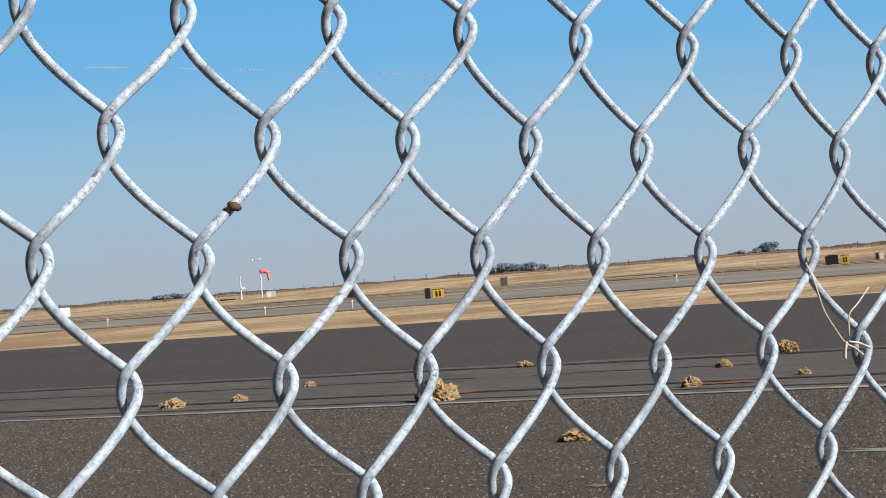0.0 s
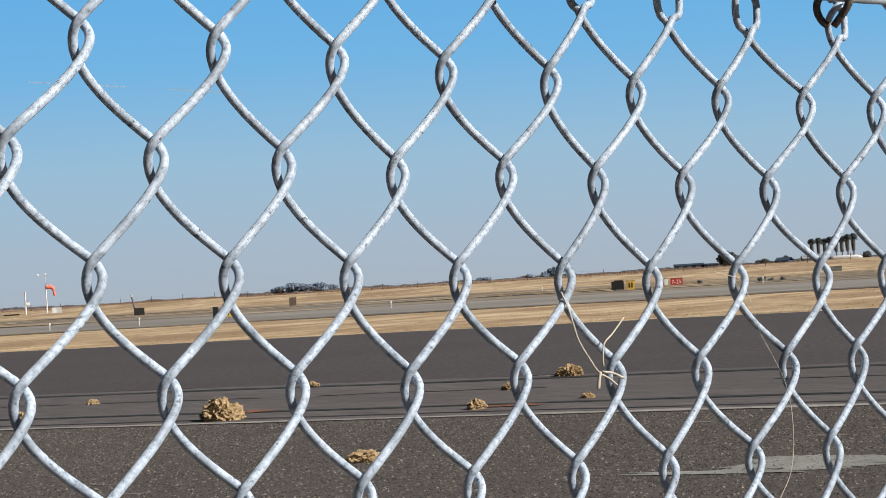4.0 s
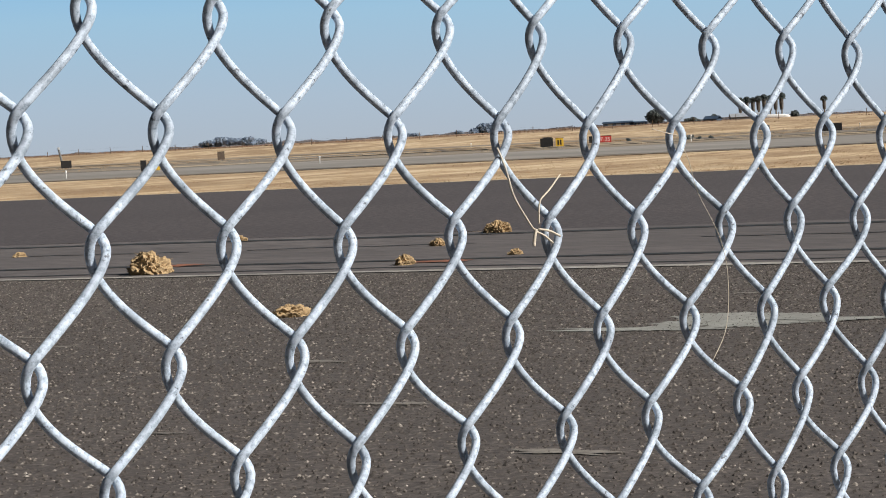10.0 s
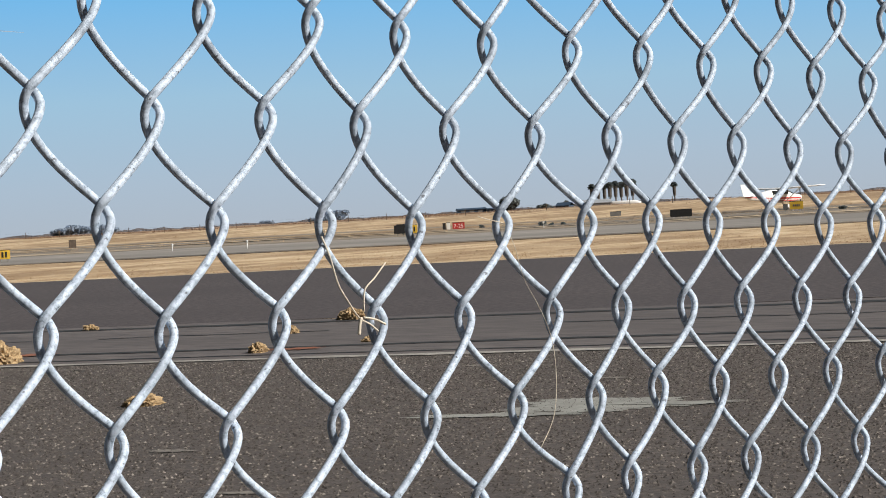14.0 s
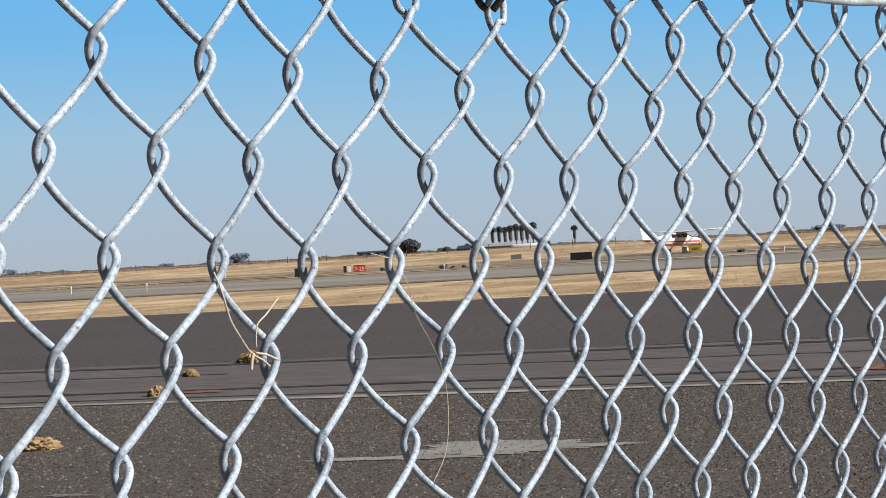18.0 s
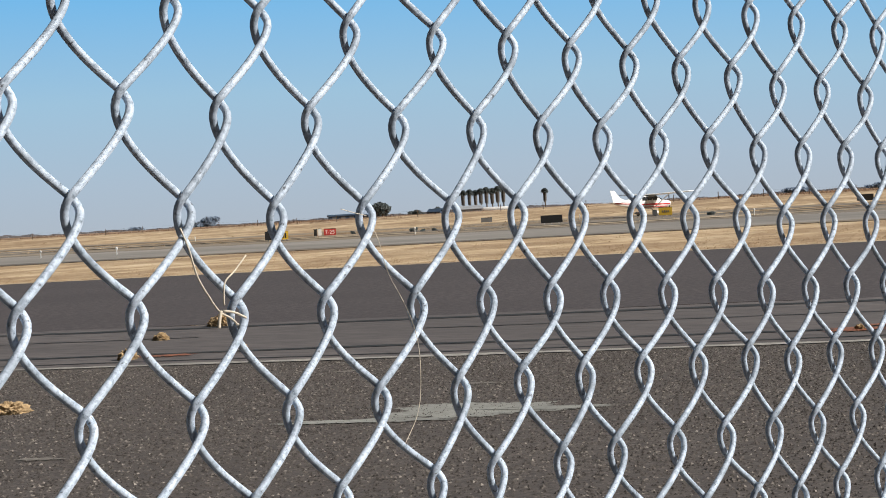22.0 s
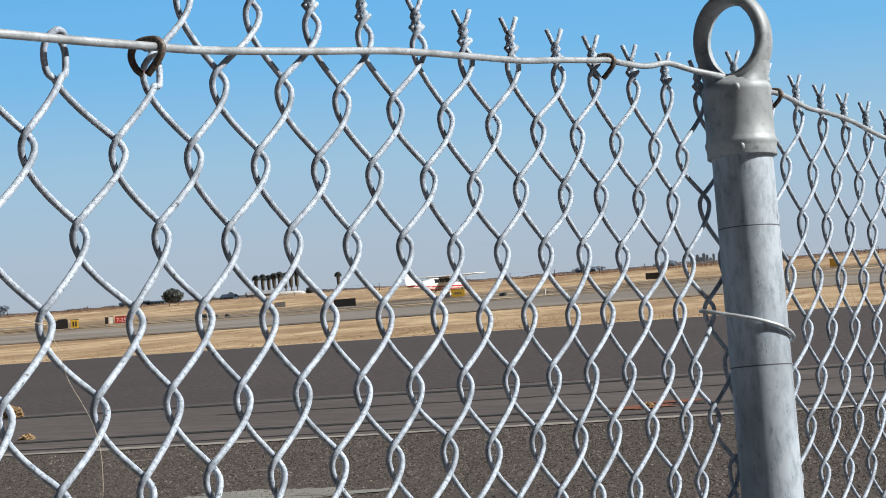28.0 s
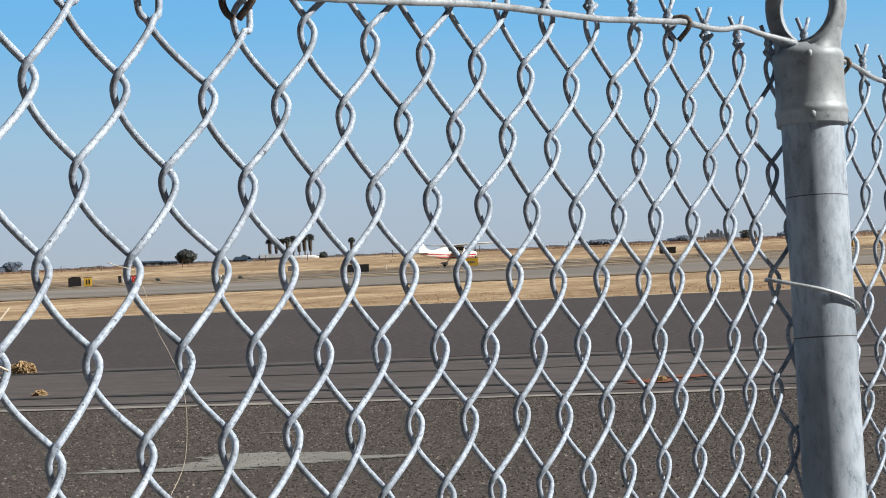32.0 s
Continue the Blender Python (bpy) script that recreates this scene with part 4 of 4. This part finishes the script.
part("pole", tube([(0.35, 0, 0), (-0.10, 0, 2.4)], [0.16, 0.13], 8), SIGNGREY, s)
part("lamp", box(0.32, 0.3, 0.35, -0.12, 0, 2.35, 0.04), STEEL, s)
s = empty("red_barrel", Matrix.Translation(aim(30.40, 170)), "red barrel with a white board on it", "barrel")
part("drum", lathe([(0.30, 0), (0.32, 0.03), (0.32, 0.25), (0.335, 0.27), (0.32, 0.29), (0.32, 0.52), (0.335, 0.54), (0.32, 0.56), (0.32, 0.82), (0.28, 0.84)], 24), RED, s, "", True)
part("board", box(0.9, 0.1, 0.7, 0.1, 0, 0.9, 0.02), WHITE, s)
part("stem", box(0.08, 0.08, 0.2, 0.1, 0, 0.82), BLACK, s)


# ---- the perimeter fence on the rise ----
far = empty("perimeter_fence", Matrix.Identity(4), "thin post-and-wire fence along the far rise", "fence")
pole = mesh_of("fence_post", tube([(0, 0, -0.2), (0, 0, 1.15)], 0.06, 6), WOOD)
tops = []
for k in range(96):
    v = -90 + 7.2 * k
    z = ground_height(338, v)
    ob = new("fence_post", pole)
    ob.parent = far
    ob.matrix_local = Matrix.Translation(uv(338, v, z)) @ pose(0, 0, 0, 3 * noise.noise((k, 1, 1)), 3 * noise.noise((k, 2, 1)), 0)
    tops.append(uv(338, v, z))
for h in (0.5, 1.0):
    part("strand", tube([p + Vector((0, 0, h)) for p in tops], 0.005, 4), SIGNGREY, far)


# ---- the light aircraft ----
def loft(stations, sides=20, power=0.8):
    """A body from (x, half width, z low, z high)."""
    bm = bmesh.new()
    rings = []
    for x, w, z0, z1 in stations:
        cz, hz = (z0 + z1) / 2, (z1 - z0) / 2
        ring = []
        for i in range(sides):
            a = 2 * math.pi * i / sides
            c, q = math.cos(a), math.sin(a)
            ring.append(bm.verts.new((x, w * math.copysign(abs(c) ** power, c), cz + hz * math.copysign(abs(q) ** power, q))))
        rings.append(ring)
    for a, b in zip(rings, rings[1:]):
        for i in range(sides):
            bm.faces.new((a[i], a[(i + 1) % sides], b[(i + 1) % sides], b[i]))
    bm.faces.new(rings[0][::-1])
    bm.faces.new(rings[-1])
    return bm


def foil(pts, thick):
    """A wing or fin: (leading edge, trailing edge) pairs from root to tip, with thickness across."""
    bm = bmesh.new()
    rings = []
    for k, (le, te) in enumerate(pts):
        le, te = Vector(le), Vector(te)
        t = thick[k]
        rings.append([bm.verts.new(le + (te - le) * f + Vector(t) * s) for f, s in ((0, 0), (0.08, 0.6), (0.3, 1), (0.65, 0.6), (1, 0.03), (1, -0.03), (0.65, -0.45), (0.3, -0.7), (0.08, -0.5))])
    for a, b in zip(rings, rings[1:]):
        for i in range(9):
            bm.faces.new((a[i], a[(i + 1) % 9], b[(i + 1) % 9], b[i]))
    bm.faces.new(rings[0][::-1])
    bm.faces.new(rings[-1])
    return bm


def aircraft(m):
    """A four-seat high-wing light aircraft; its nose points to +x, its wheels stand on z = 0."""
    p = empty("light_aircraft", m, "white high-wing light aircraft with a red stripe on the runway", "aircraft")
    body = part("fuselage", loft([(-5.0, 0.06, 1.32, 1.55), (-4.4, 0.12, 1.15, 1.62), (-3.0, 0.30, 0.95, 1.75), (-1.9, 0.47, 0.78, 1.95), (-1.2, 0.54, 0.72, 2.05), (0.9, 0.56, 0.70, 2.08), (1.35, 0.55, 0.70, 1.75), (1.75, 0.52, 0.72, 1.58), (2.5, 0.46, 0.80, 1.50), (2.85, 0.34, 0.92, 1.42)]), WHITE, p, "", True)
    part("stripe", loft([(-4.95, 0.075, 1.36, 1.44), (-3.0, 0.315, 1.22, 1.36), (-1.2, 0.552, 1.08, 1.26), (0.9, 0.572, 1.05, 1.24), (1.75, 0.532, 1.03, 1.22), (2.6, 0.47, 1.02, 1.20)], 20, 0.35), RED, body, "red stripe along the body")
    part("belly_stripe", loft([(-3.0, 0.312, 0.98, 1.06), (-1.2, 0.552, 0.84, 0.93), (0.9, 0.572, 0.82, 0.91), (2.2, 0.50, 0.86, 0.93)], 20, 0.35), RED, body, "thin red stripe")
    part("windscreen", loft([(0.72, 0.50, 1.58, 2.00), (1.40, 0.50, 1.50, 1.74)], 16, 0.6), GLASS, body)
    for x0, x1 in ((0.05, 0.72), (-0.70, -0.05), (-1.40, -0.80)):
        part("side_window", box(x1 - x0, 1.125 if x0 > -1 else 1.09, 0.40, (x0 + x1) / 2, 0, 1.52, 0.03), GLASS, body)
    part("wing", foil([((0.95, -5.5, 2.26), (-0.20, -5.5, 2.24)), ((1.08, -2.6, 2.18), (-0.55, -2.6, 2.16)), ((1.08, 0, 2.12), (-0.55, 0, 2.10)), ((1.08, 2.6, 2.18), (-0.55, 2.6, 2.16)), ((0.95, 5.5, 2.26), (-0.20, 5.5, 2.24))], [(0, 0, 0.06), (0, 0, 0.11), (0, 0, 0.12), (0, 0, 0.11), (0, 0, 0.06)]), WHITE, p, "", True)
    for sgn in (-1, 1):
        part("wing_strut", tube([(0.35, sgn * 0.54, 0.85), (0.45, sgn * 2.5, 2.12)], 0.045, 8), WHITE, p)
        gear = part("gear_leg", tube([(-0.25, sgn * 0.45, 0.78), (-0.30, sgn * 1.20, 0.30)], [0.06, 0.04], 8), WHITE, p)
        part("wheel", lathe([(0.10, -0.075), (0.19, -0.07), (0.215, -0.03), (0.215, 0.03), (0.19, 0.07), (0.10, 0.075)], 20, None, Matrix.Translation((-0.30, sgn * 1.28, 0.215)) @ pose(0, 0, 0, 90)), RUBBER, gear, "", True)
        part("wheel_fairing", loft([(-0.85, 0.05, 0.28, 0.36), (-0.45, 0.12, 0.16, 0.46), (-0.05, 0.12, 0.14, 0.46), (0.15, 0.05, 0.20, 0.36)], 12), WHITE, p, "", True).location = (0, sgn * 1.28, 0)
        part("tailplane", foil([((-3.95, 0, 1.50), (-5.15, 0, 1.48)), ((-4.25, sgn * 1.72, 1.50), (-5.15, sgn * 1.72, 1.49))], [(0, 0, 0.06), (0, 0, 0.03)]), WHITE, p)
    part("fin", foil([((-3.1, 0, 1.62), (-5.05, 0, 1.45)), ((-4.0, 0, 1.90), (-5.15, 0, 1.85)), ((-4.85, 0, 2.72), (-5.42, 0, 2.72))], [(0, 0.05, 0), (0, 0.05, 0), (0, 0.03, 0)]), WHITE, p)
    nose = part("nose_leg", tube([(1.55, 0, 0.80), (1.70, 0, 0.22)], 0.05, 8), STEEL, p)
    part("nose_wheel", lathe([(0.08, -0.06), (0.16, -0.055), (0.185, 0), (0.16, 0.055), (0.08, 0.06)], 18, None, Matrix.Translation((1.72, 0, 0.185)) @ pose(0, 0, 0, 90)), RUBBER, nose, "", True)
    hub = part("spinner", loft([(2.84, 0.18, 0.99, 1.35), (3.05, 0.12, 1.05, 1.29), (3.18, 0.02, 1.15, 1.19)], 14), RED, p, "", True)
    part("propeller", box(0.03, 0.13, 1.90, 2.98, 0, 0.22, 0.01), BLACK, hub)
    return p


PLANE_HEAD = 105.0
aircraft(Matrix.Translation(aim(60.45, 236, 0.037)) @ pose(0, 0, 0, 0, 0, 90 - PLANE_HEAD) @ Matrix.Scale(1.06, 4))


# ---- far trees and buildings ----
def palm(m, h, seed, label):
    rnd = random.Random(seed)
    root = empty("palm_tree", m, label, "palm", "palms on the horizon")
    bend = rnd.uniform(-0.4, 0.4)
    part("trunk", tube([(0, 0, 0), (bend * 0.4, 0, h * 0.4), (bend, 0, h * 0.84)], [0.55, 0.42, 0.36], 8), BARK, root)
    verts, faces = [], []
    cz = h * 0.82
    for k in range(260):
        a, e = rnd.uniform(0, 2 * math.pi), rnd.uniform(-0.5, 1.3)
        length = h * rnd.uniform(0.12, 0.19)
        d = Vector((math.cos(a) * math.cos(e), math.sin(a) * math.cos(e), math.sin(e)))
        c = Vector((bend, 0, cz))
        s = d.cross(Vector((0, 0, 1))).normalized() * length * 0.24
        i = len(verts)
        tip = c + d * length + Vector((0, 0, -0.30 * length))
        verts += [c, c + d * length * 0.65 - s, tip, c + d * length * 0.65 + s]
        faces.append((i, i + 1, i + 2, i + 3))
    dead = bmesh.new()
    for k in range(260):
        a = rnd.uniform(0, 2 * math.pi)
        r, z = rnd.uniform(0.75, 1.05) * 0.075 * h, rnd.uniform(0.16, 0.50) * h
        out = Vector((math.cos(a), math.sin(a), 0))
        c = Vector((bend, 0, cz + rnd.uniform(-0.06, 0.02) * h)) + out * r
        q = Vector((bend, 0, cz - z)) + out * r * rnd.uniform(0.55, 0.95)
        s = Vector((-math.sin(a), math.cos(a), 0)) * 0.55
        dead.faces.new([dead.verts.new(c - s), dead.verts.new(c + s), dead.verts.new(q + s * 0.4), dead.verts.new(q - s * 0.4)])
    part("skirt", dead, SKIRT, root, "hanging skirt of dead brown fronds")
    me = bpy.data.meshes.new("crown")
    me.from_pydata(verts, [], faces)
    me.materials.append(FOLIAGE)
    ob = new("crown", me)
    ob.parent = root
    return root


for k, (az, h) in enumerate(((55.58, 17.4), (55.75, 17.8), (55.90, 17.2), (56.05, 18.0), (56.20, 18.8), (56.35, 18.0), (56.50, 19.0), (56.65, 19.6))):
    palm(Matrix.Translation(aim(az, 1500 + 12 * (k % 3), 0)), h, 60 + k, "tall dark fan palm in a row by a shed")
palm(Matrix.Translation(aim(57.74, 1500, 0)), 15.5, 90, "lone fan palm with a shaggy crown")
# the farthest clumps carry their blue haze in the leaf colour
for k, (az, d, w, h, tr, mt) in enumerate(((53.43, 1200, 12.0, 10.2, 0.4, FOLIAGE), (57.00, 1450, 7, 6.0, 1.0, FOLIAGE), (54.90, 1500, 6, 6.5, 1.5, FOLIAGE), (54.30, 1300, 12, 4.6, 0.4, FOLIAGE), (68.13, 1700, 16, 8.5, 1.0, FOLIAGE), (48.90, 2300, 22, 11.5, 1.0, HAZETREE), (48.60, 2300, 18, 7.0, 1.0, HAZETREE), (48.20, 2320, 14, 5.0, 1.0, HAZETREE),
                                          (41.73, 2300, 30, 8.5, 0.5, HAZETREE), (42.15, 2300, 32, 11.0, 1.0, HAZETREE), (42.53, 2300, 30, 10.5, 1.0, HAZETREE), (42.85, 2310, 22, 8.0, 1.0, HAZETREE),
                                          (33.00, 2600, 26, 7.0, 1.0, HAZETREE), (33.40, 2600, 30, 8.0, 1.0, HAZETREE), (33.70, 2620, 20, 6.5, 1.0, HAZETREE), (64.39, 2600, 40, 7.0, 1.0, HAZETREE), (66.41, 2500, 30, 8.0, 1.0, HAZETREE), (47.00, 2700, 30, 5.0, 1.0, HAZETREE), (69.25, 2200, 26, 7.0, 1.0, HAZETREE))):
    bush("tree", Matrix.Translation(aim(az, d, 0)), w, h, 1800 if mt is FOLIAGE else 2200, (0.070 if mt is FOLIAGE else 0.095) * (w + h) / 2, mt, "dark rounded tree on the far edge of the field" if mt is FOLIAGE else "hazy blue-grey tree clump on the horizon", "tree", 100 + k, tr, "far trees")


# a line of scrub and low trees along the whole horizon, haze tinted into its colour
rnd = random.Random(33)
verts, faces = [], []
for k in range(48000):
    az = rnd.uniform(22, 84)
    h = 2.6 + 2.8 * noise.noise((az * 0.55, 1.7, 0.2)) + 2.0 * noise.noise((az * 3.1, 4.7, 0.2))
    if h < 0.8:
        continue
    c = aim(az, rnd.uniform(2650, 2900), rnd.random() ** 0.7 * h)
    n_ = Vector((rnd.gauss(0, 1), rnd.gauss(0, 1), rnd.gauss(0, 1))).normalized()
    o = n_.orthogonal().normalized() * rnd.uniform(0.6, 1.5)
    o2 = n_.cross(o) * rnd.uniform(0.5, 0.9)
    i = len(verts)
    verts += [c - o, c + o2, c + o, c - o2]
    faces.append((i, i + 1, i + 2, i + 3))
me = bpy.data.meshes.new("hazed_woods")
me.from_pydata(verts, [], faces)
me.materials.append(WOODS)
tagged(new("hazed_woods", me), "low hazy line of scrub and trees along the horizon", "woods", kind="stuff")


def shed_building(m, w, d, h, rise, wall, label, top=ROOF):
    b = empty("shed", m, label, "shed")
    front = part("wall", box(w, d, h), wall, b)
    bm = bmesh.new()
    rows = [[bm.verts.new((x, y, z)) for x in (-w / 2 - 0.4, w / 2 + 0.4)] for y, z in ((-d / 2 - 0.5, h - 0.1), (0, h + rise), (d / 2 + 0.5, h - 0.1), (d / 2 + 0.5, h - 0.4), (0, h + rise - 0.3), (-d / 2 - 0.5, h - 0.4))]
    for a, c in zip(rows, rows[1:] + rows[:1]):
        bm.faces.new((a[0], a[1], c[1], c[0]))
    part("roof", bm, top, b)
    for k in range(3):
        part("door", box(w * 0.16, 0.1, h * 0.8, (k - 1) * w * 0.3, -d / 2 - 0.06, 0), SIGNGREY, front)
    return b


shed_building(facing(55.68, 1420, 0, 6), 18.5, 12, 3.2, 2.0, SIGNGREY, "long low shed with a grey metal roof under palms")
shed_building(facing(54.85, 1430, 0, -20), 9, 10, 2.6, 2.0, BLUEWALL, "small dark gabled shed beside a tree", BLUEWALL)
shed_building(facing(52.38, 1300, 0, 4), 17, 12, 3.4, 0.7, BLUEWALL, "long dark blue hangar on the horizon", BLUEWALL)
shed_building(facing(52.96, 1290, 0, 4), 7, 12, 3.0, 0.5, BLUEWALL, "dark blue annex beside a hangar", BLUEWALL)
s = empty("glider_trailer", facing(56.47, 1150, 0, 5) @ Matrix.Diagonal((1.12, 1, 1.3, 1)), "long white trailer parked in the far field", "trailer")
part("body", loft([(-7.5, 0.5, 0.9, 1.9), (-6.5, 0.9, 0.6, 2.5), (4.5, 0.9, 0.6, 2.4), (7.0, 0.5, 0.8, 1.7)], 14), WHITE, s, "", True)
for x in (-0.8, 0.8):
    part("wheel", lathe([(0.2, -0.1), (0.38, -0.1), (0.38, 0.1), (0.2, 0.1)], 14, None, Matrix.Translation((x, -0.8, 0.38)) @ pose(0, 0, 0, 90)), RUBBER, s)
rnd = random.Random(21)
for k in range(7):
    az = 67.1 + 0.085 * k
    hgt = rnd.uniform(10, 21)
    s = empty("city_building", facing(az, 4000, 0), "hazy blue-grey tower of a far town", "building", "far town")
    part("wall", box(rnd.uniform(4, 8), 8, hgt), CITY, s)
    part("roof", box(3, 4, 1.5, 0, 0, hgt), CITY, s)


# ---- a thin vapour trail ----
VAPOUR = plain("vapour", (0.36, 0.46, 0.57), 1.0, 0, 0.01, 0.05)
trail = empty("vapour_trail", Matrix.Identity(4), "thin broken white vapour trail in the blue sky", "cloud")
for az0, az1, e0, e1, w in ((31.4, 32.55, 6.17, 6.09, 3.2), (33.85, 34.6, 5.99, 5.92, 3.6), (35.4, 36.1, 5.85, 5.79, 1.8), (37.1, 38.0, 5.70, 5.61, 1.8), (38.9, 41.0, 5.51, 5.28, 2.0)):
    bm = bmesh.new()
    row = []
    for k in range(9):
        t = k / 8
        az, el = az0 + (az1 - az0) * t, e0 + (e1 - e0) * t
        hw = 0.55 * w * (0.25 + 0.75 * math.sin(math.pi * min(1.0, 0.08 + 0.9 * t)))
        c = aim(az, 4600, 1.65 + 4600 * math.tan(radians(el)))
        row.append((bm.verts.new(c + Vector((0, 0, hw))), bm.verts.new(c - Vector((0, 0, hw))), bm.verts.new(c + Vector((0, hw * 0.5, 0)))))
    for a, b in zip(row, row[1:]):
        for i in range(3):
            bm.faces.new((a[i], a[(i + 1) % 3], b[(i + 1) % 3], b[i]))
    part("streak", bm, VAPOUR, trail)
